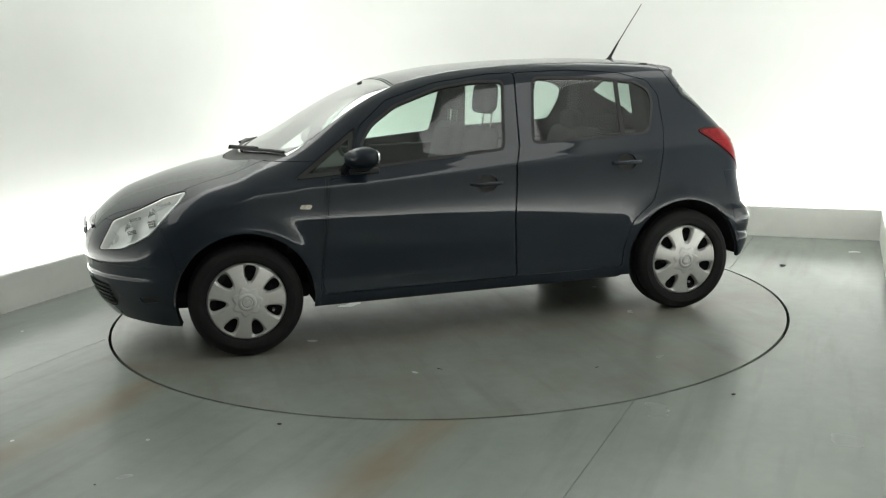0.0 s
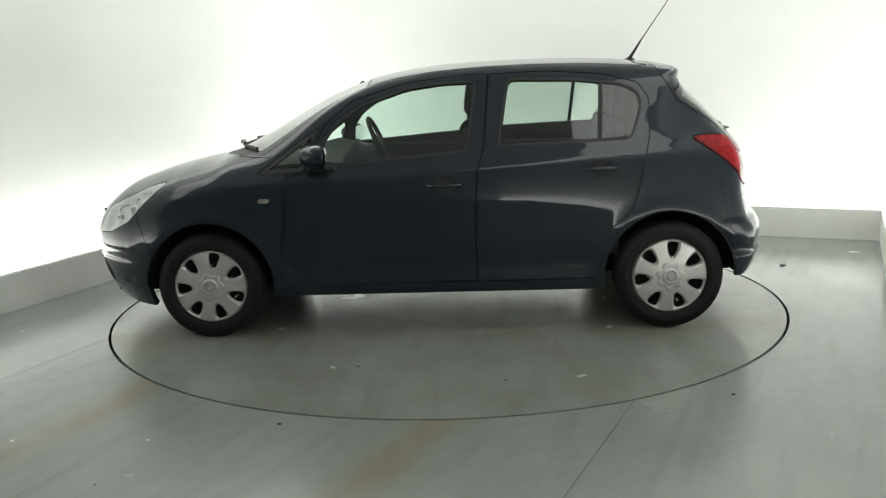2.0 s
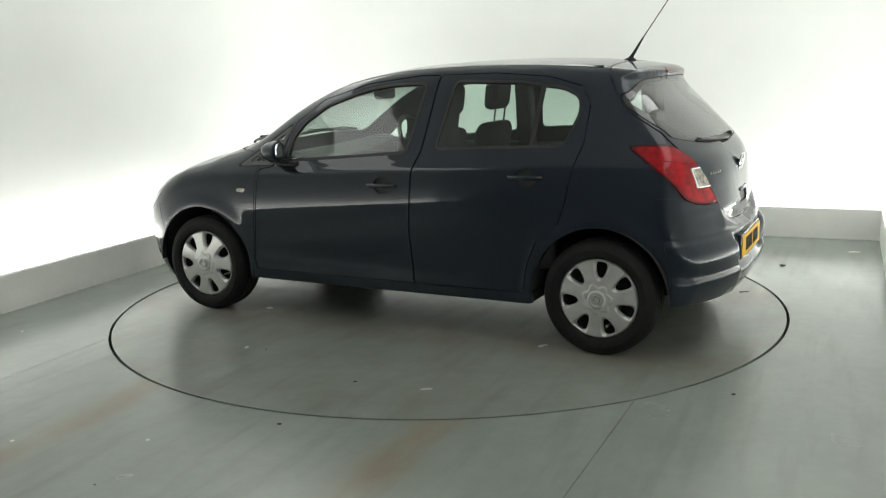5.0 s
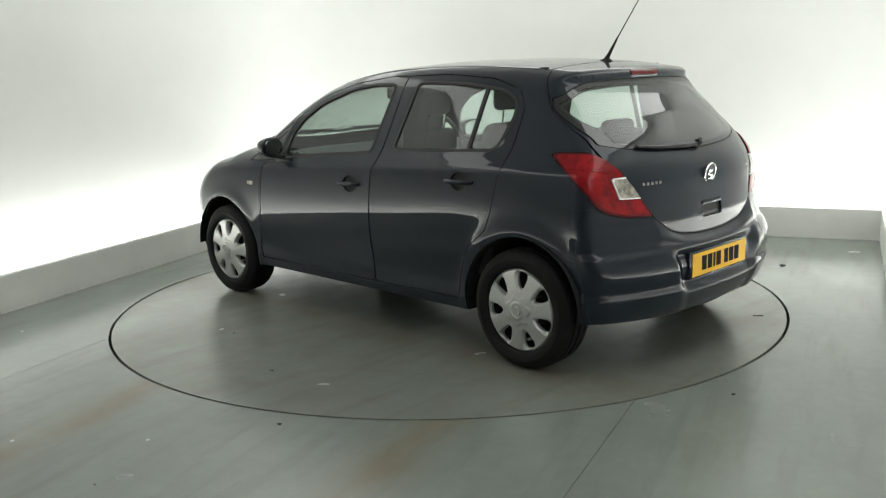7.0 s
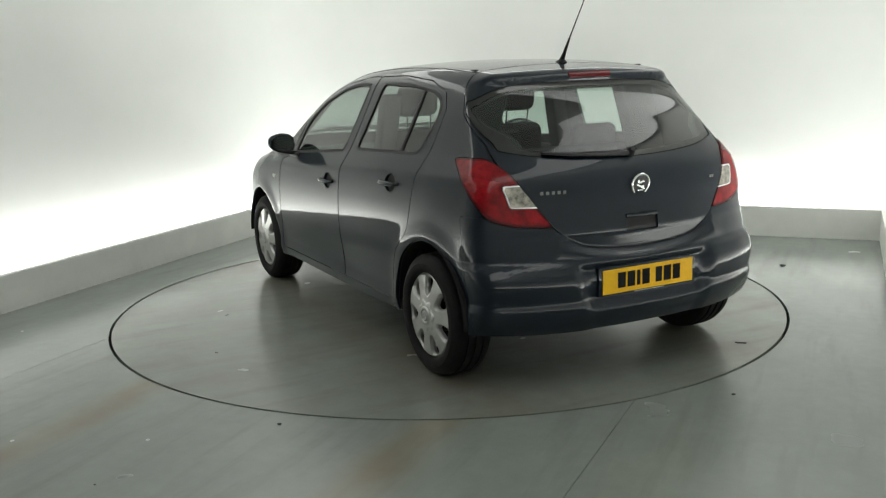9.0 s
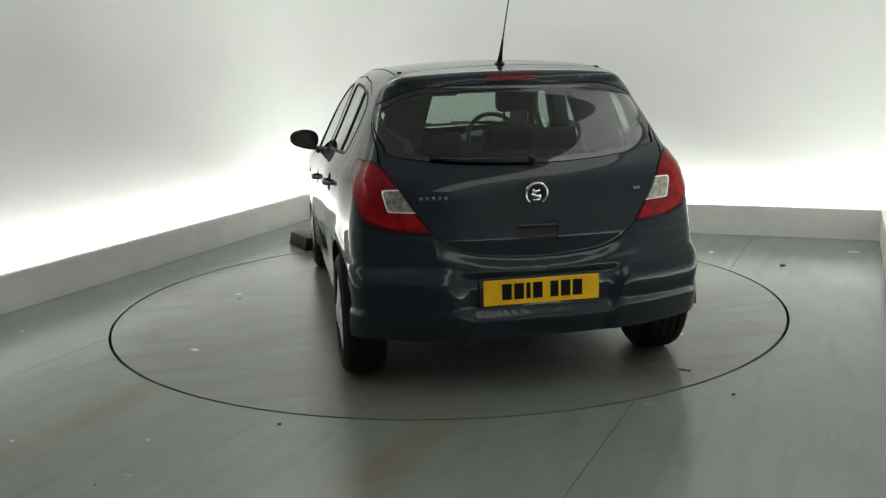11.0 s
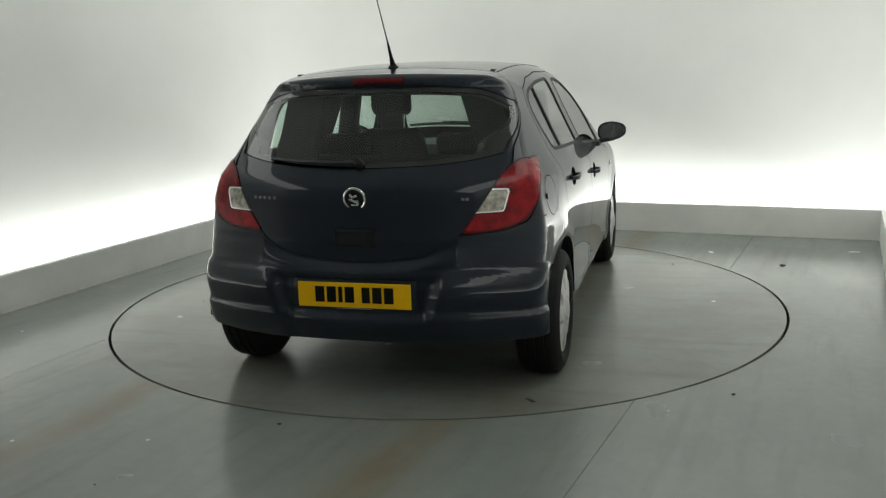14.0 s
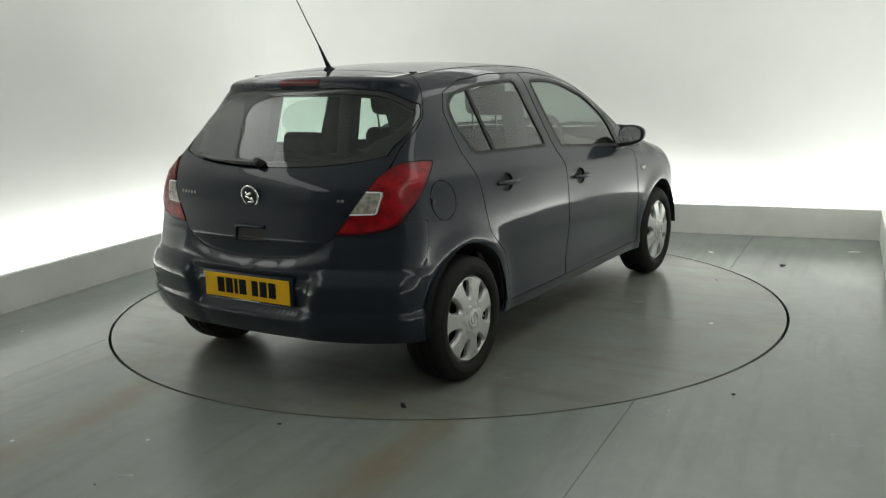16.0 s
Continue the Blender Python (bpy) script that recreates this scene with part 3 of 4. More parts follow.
# ---- the car, panel by panel ----
def build_body(base):
    s = skin(0.0135)
    s = tidy(cut(s, sill_line(s[0][:, 0]) - s[0][:, 2])[0])
    for ax in (AXLE, -AXLE):
        s = tidy(cut(s, ring(ax, HUB + 0.004, 0.352, 0.352)(*s[0].T))[1])
    for name, field, material, label in (("windscreen", f_screen, SCREEN, "clear laminated windscreen"),
                                         ("scuttle_panel", f_scuttle, BLACK, "black plastic scuttle under the windscreen"),
                                         ("roof", f_roof, PAINT, "")):
        panel, s = take(s, field, 0.006 if field is f_roof else 0.004)
        panel_part(name, panel, material, base, label, both=True, lift=-0.003 if name != "roof" else 0.0)
    lamp, s = take(s, side_field(headlight_line))
    build_headlights(base, lamp)
    bonnet, s = take(s, f_bonnet)
    panel_part("bonnet", bonnet, PAINT, base, both=True)
    lamp, s = take(s, f_tail_lamp)
    hatch, s = take(s, f_hatch, 0.0045)
    build_tail(base, hatch, lamp)
    front, s = take(s, side_field(front_door_line))
    rear, s = take(s, side_field(rear_door_line))
    build_doors(base, front, rear)
    quarter, s = take(s, side_field(quarter_line), 0.003)
    for m in (False, True):
        border, pane = cut(quarter, -(outline(quarter[0][:, 0], quarter[0][:, 2], quarter_line) + 0.022))
        q = panel_part("quarter_window", tidy(border), GLOSS_BLACK, base, "black-edged triangular quarter light", mirror=m, lift=-0.002)
        panel_part("pane", tidy(pane), GLASS, q, mirror=m, lift=-0.003, rim=0)
    bumper, s = take(s, lambda x, y, z: np.maximum(1.585 + 0.35 * (z - 0.5) - x, z - 0.71), 0.003)
    build_front_bumper(base, bumper)
    bumper, s = take(s, lambda x, y, z: np.maximum(x + 1.572 - 0.25 * (z - 0.6), z - 0.80), 0.0015)
    build_rear_bumper(base, bumper)
    wing, s = take(s, lambda x, y, z: np.maximum.reduce([0.815 + 0.1 * (0.9 - z) - x, z - 0.985, 0.3 - y]), 0.003)
    for m in (False, True):
        lens, w = take(wing, lambda x, y, z: outline(x, z, rounded_loop([(0.958, 0.776), (0.962, 0.752), (0.898, 0.748), (0.893, 0.774)], 0.008)), 0.002)
        ob = panel_part("front_wing", w, PAINT, base, mirror=m)
        panel_part("side_indicator", lens, CLEAR, ob, "small pale side indicator", mirror=m, lift=0.004)
    flap_line = ring(-1.402, 0.868, 0.085, 0.088)
    panel_part("body_side", s, PAINT, base)
    flap, s2 = take(s, flap_line, 0.004)
    side = panel_part("body_side", s2, PAINT, base, mirror=True)
    flap = panel_part("fuel_flap", flap, PAINT, side, mirror=True)
    bm = bmesh.new()
    bmesh.ops.create_cone(bm, cap_ends=True, segments=16, radius1=0.012, radius2=0.012, depth=0.012, matrix=pose(-1.475, -shoot(np.array([[-1.475, 0, 0.872]]), np.array([[0.0, 1.0, 0.0]]))[0][1], 0.872, 90))
    part("flap_lock", bm, BLACK, flap)
    # dark inner shell behind the joints, open at the windows
    s = skin(0.028)
    s = tidy(cut(s, sill_line(s[0][:, 0]) - s[0][:, 2])[0])
    for f in (ring(AXLE, HUB, 0.352, 0.352), ring(-AXLE, HUB, 0.352, 0.352), lambda x, y, z: f_screen(x, y, z) + 0.02, lambda x, y, z: outline(x, z, front_pane_line) + 0.004,
              lambda x, y, z: outline(x, z, rear_pane_line) + 0.004, lambda x, y, z: outline(x, z, quarter_line) + 0.02, lambda x, y, z: f_rear_pane(x, y, z) + 0.03,
              side_field(headlight_line)):
        s = tidy(cut(s, f(*s[0].T))[1])
    panel_part("inner_shell", s, LINING, base, "dark cabin lining", both=True, lift=-0.016, rim=0)


def build_doors(base, front, rear):
    for name, skin_mesh, pane_line, hx, hz in (("front_door", front, front_pane_line, -0.045, 0.822), ("rear_door", rear, rear_pane_line, -0.878, 0.888)):
        seal, sheet = take(skin_mesh, lambda x, y, z: outline(x, z, pane_line) - 0.011, 0.0)
        pane, seal = take(seal, lambda x, y, z: outline(x, z, pane_line) + 0.003, 0.0)
        cup, sheet = take(sheet, ring(hx - 0.004, hz, 0.060, 0.046), 0.0)
        for m in (False, True):
            k = -1 if m else 1
            door = panel_part(name, sheet, PAINT, base, mirror=m, rim=0.016)
            panel_part("window_seal", seal, RUBBER, door, "black rubber window seal", mirror=m, lift=0.0015, rim=0.012)
            panel_part("window_pane", pane, GLASS, door, "green-tinted side glass", mirror=m, lift=-0.004, rim=0)
            panel_part("handle_recess", cup, PAINT, door, mirror=m, lift=-0.018, rim=0)
            p = shoot(np.array([[hx, 0, hz]]), np.array([[0.0, 1.0, 0.0]]))[0]
            bm = bmesh.new()
            rows = 13
            for i in range(rows):
                u = i / (rows - 1) * 2 - 1
                out = 0.026 * (1 - abs(u) ** 4) + 0.004
                h = 0.0125 * (1 - 0.35 * u * u)
                q = shoot(np.array([[hx + 0.092 * u, 0, hz]]), np.array([[0.0, 1.0, 0.0]]))[0]
                for j in range(10):
                    a = 2 * math.pi * j / 10
                    bm.verts.new((q[0], k * (q[1] + out + 0.010 * math.cos(a)), hz + h * math.sin(a)))
            bm.verts.ensure_lookup_table()
            for i in range(rows - 1):
                for j in range(10):
                    bm.faces.new([bm.verts[n] for n in (i * 10 + j, i * 10 + (j + 1) % 10, (i + 1) * 10 + (j + 1) % 10, (i + 1) * 10 + j)])
            for i in (0, rows - 1):
                bm.faces.new([bm.verts[i * 10 + j] for j in range(10)])
            bmesh.ops.recalc_face_normals(bm, faces=bm.faces[:])
            part("door_handle", bm, PAINT, door)
            if name == "front_door":
                build_mirror(door, k)
            else:
                # upright bar between the drop glass and the fixed pane
                top, foot = np.array([-0.905, 1.338]), np.array([-0.885, 1.046])
                bm = bmesh.new()
                ring_v = []
                for w in np.linspace(0, 1, 9):
                    x, z = foot + w * (top - foot)
                    y = shoot(np.array([[x, 0, z]]), np.array([[0.0, 1.0, 0.0]]))[0][1]
                    ring_v.append([bm.verts.new((x + dx, k * (y + dy), z)) for dx, dy in ((-0.011, -0.012), (0.011, -0.012), (0.011, 0.002), (-0.011, 0.002))])
                for a, b in zip(ring_v, ring_v[1:]):
                    for j in range(4):
                        bm.faces.new((a[j], a[(j + 1) % 4], b[(j + 1) % 4], b[j]))
                bm.faces.new(ring_v[0])
                bm.faces.new(ring_v[-1])
                bmesh.ops.recalc_face_normals(bm, faces=bm.faces[:])
                part("window_bar", bm, RUBBER, door, "black upright window bar", smooth=False)


def build_mirror(door, k):
    """A door mirror: shaped housing, glass facing back, arm and foot."""
    bm = bmesh.new()
    bmesh.ops.create_uvsphere(bm, u_segments=28, v_segments=18, radius=1.0)
    for v in bm.verts:
        x, y, z = v.co
        sx = 0.105 if x > 0 else 0.018
        y2 = math.copysign(abs(y) ** 0.75, y)
        z2 = math.copysign(abs(z) ** 0.75, z)
        taper = 1 - 0.22 * (y2 if y2 > 0 else 0)
        v.co = (0.608 + x * sx - 0.03 * y2, k * (0.888 + 0.094 * y2), 0.998 + 0.062 * z2 * taper + 0.008 * y2)
    if k < 0:
        bmesh.ops.reverse_faces(bm, faces=bm.faces[:])
    housing = part("door_mirror", bm, PAINT, door, "body-coloured door mirror")
    bm = bmesh.new()
    n = 32
    vs = []
    for i in range(n):
        a = 2 * math.pi * i / n
        y = math.copysign(abs(math.cos(a)) ** 0.7, math.cos(a))
        z = math.copysign(abs(math.sin(a)) ** 0.7, math.sin(a))
        vs.append(bm.verts.new((0.586 - 0.03 * y, k * (0.888 + 0.079 * y), 0.998 + 0.050 * z * (1 - 0.2 * max(y, 0)) + 0.008 * y)))
    f = bm.faces.new(vs)
    r = bmesh.ops.extrude_face_region(bm, geom=[f])
    bmesh.ops.translate(bm, verts=[v for v in r["geom"] if isinstance(v, bmesh.types.BMVert)], vec=(0.008, 0, 0))
    bmesh.ops.recalc_face_normals(bm, faces=bm.faces[:])
    part("mirror_glass", bm, MIRROR, housing, "silvered mirror glass", smooth=False)
    bm = bmesh.new()
    box(bm, 0.59, 0.665, *sorted((k * 0.79, k * 0.91)), 0.925, 0.952, 0.010)
    for v in bm.verts:
        v.co.z += 0.18 * (abs(v.co.y) - 0.84)
    part("mirror_arm", bm, BLACK, housing, "black plastic mirror arm")
    bm = bmesh.new()
    box(bm, 0.53, 0.69, *sorted((k * 0.785, k * 0.820)), 0.905, 0.938, 0.012)
    part("mirror_foot", bm, BLACK, housing, "black plastic mirror foot")


def build_headlights(base, lamp):
    for m in (False, True):
        k = -1 if m else 1
        head = panel_part("headlight", lamp, LAMP_GLASS, base, "clear-lensed headlight with bright reflector", mirror=m, rim=0)
        panel_part("reflector", lamp, REFLECTOR, head, "silver lamp reflector", mirror=m, lift=-0.045, rim=0)
        border, _ = cut(lamp, -(outline(lamp[0][:, 0], lamp[0][:, 2], headlight_line) + 0.006))
        panel_part("lamp_edge", tidy(border), REFLECTOR, head, mirror=m, lift=0.001, rim=0.05)
        for x, y, z, r in ((1.80, 0.60, 0.66, 0.055), (1.68, 0.64, 0.735, 0.045), (1.885, 0.52, 0.62, 0.035)):
            bm = bmesh.new()
            n, rings = 24, 6
            loops = []
            for i in range(rings):
                w = i / (rings - 1)
                rr = r * (0.25 + 0.75 * w ** 0.5)
                loops.append([bm.verts.new((0.03 * w - 0.02, rr * math.cos(2 * math.pi * j / n), rr * math.sin(2 * math.pi * j / n))) for j in range(n)])
            for a, b in zip(loops, loops[1:]):
                for j in range(n):
                    bm.faces.new((a[j], a[(j + 1) % n], b[(j + 1) % n], b[j]))
            bm.faces.new(loops[0])
            bmesh.ops.transform(bm, matrix=pose(x, k * y, z, 0, -12, k * 22), verts=bm.verts[:])
            part("lamp_bowl", bm, CHROME, head, "chrome lamp bowl")
        for x, y, z, w, h in ((1.790, 0.640, 0.662, 0.050, 0.022), (1.688, 0.700, 0.708, 0.036, 0.036), (1.770, 0.600, 0.722, 0.070, 0.016), (1.622, 0.645, 0.795, 0.085, 0.014)):
            bm = bmesh.new()
            for i in range(3):
                b2 = bmesh.new()
                box(b2, -w / 2, w / 2, -0.002, 0.012, -h / 6 + 0.001, h / 6 - 0.001, 0.0015, 1)
                bmesh.ops.translate(b2, verts=b2.verts[:], vec=(0, 0, (i - 1) * h / 3))
                tmp = mesh_of(b2, "piece")
                bm.from_mesh(tmp)
                bpy.data.meshes.remove(tmp)
            m2 = pose(x, y - 0.012, z, 0, 12, -38)
            bmesh.ops.transform(bm, matrix=m2, verts=bm.verts[:])
            if k < 0:
                bmesh.ops.scale(bm, vec=(1, -1, 1), verts=bm.verts[:])
                bmesh.ops.reverse_faces(bm, faces=bm.faces[:])
            part("lamp_louvre", bm, GREY_METAL, head, "grey ribbed lamp insert")


def build_tail(base, hatch, lamp):
    for m in (False, True):
        rev, red = take(lamp, f_reverse, 0.003)
        edge, red = cut(red, -np.maximum(f_tail_lamp(*red[0].T) + 0.011, -9))
        upper, red = cut(tidy(red), 0.935 + 0.25 * (tidy(red)[0][:, 1] - 0.6) - tidy(red)[0][:, 2])
        ob = panel_part("tail_light", tidy(edge), DEEP_RED, base, "large red tail light with a clear reversing lens", mirror=m, lift=0.004)
        panel_part("lamp_lens", tidy(red), RED, ob, "bright red brake lens", mirror=m, lift=0.003)
        panel_part("lamp_lens", tidy(upper), RED, ob, "bright red upper lens", mirror=m, lift=0.006)
        rim_piece, inner = cut(rev, -(f_reverse(*rev[0].T) + 0.007))
        panel_part("reversing_lens", tidy(inner), CLEAR, ob, "clear reversing lens", mirror=m, lift=0.004)
        panel_part("lens_frame", tidy(rim_piece), REFLECTOR, ob, mirror=m, lift=0.006)
    glass, sheet = take(hatch, f_rear_pane, 0.004)
    spoiler, sheet = take(sheet, lambda x, y, z: np.maximum(1.33 - z, x + 1.0), 0.0)
    slot, sheet = take(sheet, lambda x, y, z: np.maximum.reduce([y - 0.092, 0.692 - z, z - 0.772]), 0.0)
    tail_gate = panel_part("tailgate", sheet, PAINT, base, both=True, rim=0.02)
    # body-coloured scoop; the shade inside it is put in as black
    panel_part("handle_recess", slot, BLACK, tail_gate, "grip recess, coloured black for its shade", both=True, lift=-0.010, rim=0)
    stop, spoiler = take(spoiler, f_stop_lamp, 0.002)
    panel_part("roof_spoiler", spoiler, PAINT, tail_gate, both=True, rim=0.02)
    panel_part("high_stop_lamp", stop, DEEP_RED, tail_gate, "dark red high-level stop lamp", both=True, lift=0.002)
    border, pane = cut(glass, -np.maximum(f_rear_pane(*glass[0].T) + 0.022, -9))
    win = panel_part("rear_window", tidy(border), GLOSS_BLACK, tail_gate, "black-bordered heated rear window", both=True, lift=-0.001)
    panel_part("pane", tidy(pane), GLASS, win, both=True, lift=-0.001, rim=0)
    # grip bar across the recess
    bm = bmesh.new()
    box(bm, -1.797, -1.777, -0.090, 0.090, 0.752, 0.771, 0.006)
    part("grip_bar", bm, PAINT, tail_gate)
    # badge: plain ring and disc
    at = pose(-1.779, 0, 0.897, 0, -101, 0)
    bm = bmesh.new()
    n, k = 40, 8
    loops = []
    for i in range(n):
        a = 2 * math.pi * i / n
        loops.append([bm.verts.new(((0.0475 + 0.006 * math.cos(2 * math.pi * j / k)) * math.cos(a), (0.0475 + 0.006 * math.cos(2 * math.pi * j / k)) * math.sin(a), 0.006 * math.sin(2 * math.pi * j / k))) for j in range(k)])
    for i in range(n):
        for j in range(k):
            bm.faces.new((loops[i][j], loops[(i + 1) % n][j], loops[(i + 1) % n][(j + 1) % k], loops[i][(j + 1) % k]))
    bmesh.ops.transform(bm, matrix=at, verts=bm.verts[:])
    badge = part("badge_ring", bm, CHROME, tail_gate, "round chrome badge ring")
    bm = bmesh.new()
    bmesh.ops.create_cone(bm, cap_ends=True, segments=32, radius1=0.044, radius2=0.043, depth=0.004, matrix=at)
    part("badge_disc", bm, BLACK, badge, smooth=False)
    bm = bmesh.new()
    for dy, dz, w, h, rz in ((0.0, 0.012, 0.030, 0.012, 20), (0.008, -0.006, 0.036, 0.012, -25), (-0.012, -0.014, 0.016, 0.022, 10), (0.016, 0.016, 0.012, 0.016, -10), (0.0, -0.026, 0.034, 0.008, 0)):
        b2 = bmesh.new()
        box(b2, -w / 2, w / 2, -h / 2, h / 2, 0.0, 0.005, 0.003)
        bmesh.ops.transform(b2, matrix=at @ pose(dz, dy, 0.002, 0, 0, 90 + rz), verts=b2.verts[:])
        tmp = mesh_of(b2, "piece")
        bm.from_mesh(tmp)
        bpy.data.meshes.remove(tmp)
    part("badge_relief", bm, CHROME, badge)
    # model lettering as plain chrome bars
    for y0, count, pitch, h, z in ((0.497, 5, 0.026, 0.020, 0.893), (-0.470, 2, 0.018, 0.018, 0.892)):
        for i in range(count):
            y = y0 - pitch * i
            p = shoot(np.array([[-1.0, y, z]]), np.array([[-1.0, 0.0, 0.0]]))[0]
            bm = bmesh.new()
            box(bm, -0.003, 0.003, -0.0072, 0.0072, -h / 2 + 0.003, h / 2 - 0.003, 0.002)
            nn = slope(p[None])[0]
            bmesh.ops.transform(bm, matrix=pose(*p, 0, 0, math.degrees(math.atan2(nn[1], nn[0]))), verts=bm.verts[:])
            part("lettering_bar", bm, GREY_METAL, tail_gate)
    # rear wiper
    bm = bmesh.new()
    path = [(0.44, 0.005), (0.30, 0.009), (0.12, 0.015), (-0.01, 0.018)]
    rows = []
    for y, h in path:
        z = float(glass_foot(abs(y))) + 0.016
        p = shoot(np.array([[-1.0, y, z]]), np.array([[-1.0, 0.0, 0.0]]))[0]
        rows.append([bm.verts.new((p[0] + dx, y, z + dz)) for dx, dz in ((-0.004, -h), (-0.028, -h * 0.4), (-0.030, h * 0.5), (-0.006, h))])
    for a, b in zip(rows, rows[1:]):
        for j in range(4):
            bm.faces.new((a[j], a[(j + 1) % 4], b[(j + 1) % 4], b[j]))
    bm.faces.new(rows[0])
    bm.faces.new(rows[-1])
    bmesh.ops.recalc_face_normals(bm, faces=bm.faces[:])
    wiper = part("rear_wiper", bm, BLACK, tail_gate, "black rear wiper at rest", smooth=False)
    bm = bmesh.new()
    bmesh.ops.create_cone(bm, cap_ends=True, segments=20, radius1=0.024, radius2=0.014, depth=0.036, matrix=pose(-1.712, 0.0, 1.045, 0, -52, 0))
    part("wiper_pivot", bm, BLACK, wiper)


def build_front_bumper(base, mesh):
    grille, mesh = take(mesh, lambda x, y, z: np.maximum(outline(y, z, rounded_loop([(-0.5, 0.395), (0.52, 0.395), (0.59, 0.33), (0.50, 0.255), (-0.5, 0.25)], 0.02)), 1.7 - x), 0.0)
    upper, mesh = take(mesh, lambda x, y, z: np.maximum(outline(y, z, rounded_loop([(-0.5, 0.675), (0.30, 0.665), (0.24, 0.585), (-0.5, 0.58)], 0.02)), 1.7 - x), 0.0)
    fog, mesh = take(mesh, lambda x, y, z: np.maximum(outline(y, z, rounded_loop([(0.685, 0.335), (0.745, 0.345), (0.765, 0.318), (0.695, 0.300)], 0.012)), 1.6 - x), 0.0)
    bumper = panel_part("front_bumper", mesh, PAINT, base, both=True, rim=0.03)
    panel_part("lower_grille", grille, DARK, bumper, "black lower grille", both=True, lift=-0.028, rim=0)
    panel_part("upper_grille", upper, DARK, bumper, "black upper grille", both=True, lift=-0.028, rim=0)
    for m in (False, True):
        ob = panel_part("fog_blank", fog, BLACK, bumper, "small black corner blank", mirror=m, lift=-0.006, rim=0)
    for name, zs, ymax, material, h in (("grille_slat", (0.27, 0.295, 0.32, 0.345, 0.37), 0.50, BLACK, 0.005), ("grille_bar", (0.645,), 0.29, CHROME, 0.024)):
        for z in zs:
            bm = bmesh.new()
            rows = []
            for y in np.linspace(-ymax, ymax, 25):
                p = shoot(np.array([[1.0, y, z]]), np.array([[1.0, 0.0, 0.0]]))[0]
                rows.append([bm.verts.new((p[0] + dx, y, z + dz)) for dx, dz in ((-0.022, -h), (-0.002, -h), (0.002, h), (-0.022, h))])
            for a, b in zip(rows, rows[1:]):
                for j in range(4):
                    bm.faces.new((a[j], a[(j + 1) % 4], b[(j + 1) % 4], b[j]))
            bmesh.ops.recalc_face_normals(bm, faces=bm.faces[:])
            part(name, bm, material, bumper, "chrome grille bar" if material is CHROME else "")
    bm = bmesh.new()
    bmesh.ops.create_cone(bm, cap_ends=True, segments=32, radius1=0.055, radius2=0.048, depth=0.014, matrix=pose(2.072, 0, 0.625, 0, 84, 0))
    part("front_badge", bm, CHROME, bumper, "round chrome badge")


def build_rear_bumper(base, mesh):
    bumper = panel_part("rear_bumper", mesh, PAINT, base, both=True, rim=0.03)
    x = -1.847
    bm = bmesh.new()
    box(bm, x, x + 0.006, -0.26, 0.26, 0.429, 0.540, 0.002)
    plate = part("number_plate", bm, YELLOW, bumper, "yellow rear number plate", smooth=False)
    left = 0.178
    for i, w in enumerate((0.042, 0.042, 0.018, 0.042, 0.0, 0.036, 0.042, 0.042)):
        if w:
            bm = bmesh.new()
            box(bm, x - 0.0022, x + 0.001, left - w, left, 0.452, 0.522)
            part("character_bar", bm, INK, plate, smooth=False)
        left -= (w or 0.012) + 0.012
    bm = bmesh.new()
    box(bm, x - 0.001, x + 0.003, -0.085, 0.085, 0.424, 0.4275)
    part("plate_strip", bm, CHROME, plate, "thin pale strip under the plate", smooth=False)
    bm = bmesh.new()
    box(bm, x + 0.0065, x + 0.03, -0.28, 0.28, 0.42, 0.552, 0.004)
    part("plate_backing", bm, PAINT, bumper)


def lathe(bm, profile, n=64):
    """Turn a profile of (radius, y) about the y axis."""
    loops = [[bm.verts.new((r * math.cos(2 * math.pi * j / n), y, r * math.sin(2 * math.pi * j / n))) for j in range(n)] for r, y in profile]
    for a, b in zip(loops, loops[1:]):
        for j in range(n):
            bm.faces.new((a[j], a[(j + 1) % n], b[(j + 1) % n], b[j]))
    return loops


def cover_height(r, a, sd):
    """How far the wheel cover stands out at radius r, angle a, sd from the nearest hole."""
    h = 0.020 * np.cos(np.clip(r / 0.21, 0, 1) * 1.35) - 0.010 * ease((r - 0.193) / 0.010)
    h = h - 0.013 * (1 - ease((sd + 0.001) / 0.010)) * (1 - ease((r - 0.190) / 0.008))
    h = h + 0.004 * (1 - ease((r - 0.064 - 0.008 * np.cos(7 * (a - math.pi / 7))) / 0.010))
    h = h + 0.006 * (1 - ease((r - 0.040) / 0.008)) - 0.005 * (1 - ease((r - 0.029) / 0.004))
    return h


def hole_field(x, z, spokes=7, turn=0.0):
    a = np.arctan2(z, x) - turn
    k = 2 * math.pi / spokes
    a = (a + k / 2) % k - k / 2
    r = np.hypot(x, z)
    u, v = r * np.cos(a) - 0.147, r * np.sin(a)
    width = np.clip(0.0265 + 0.24 * u, 0.013, 0.037)
    q = (np.abs(u / 0.041) ** 2.8 + np.abs(v / width) ** 2.8) ** (1 / 2.8)
    return (q - 1) * 0.026


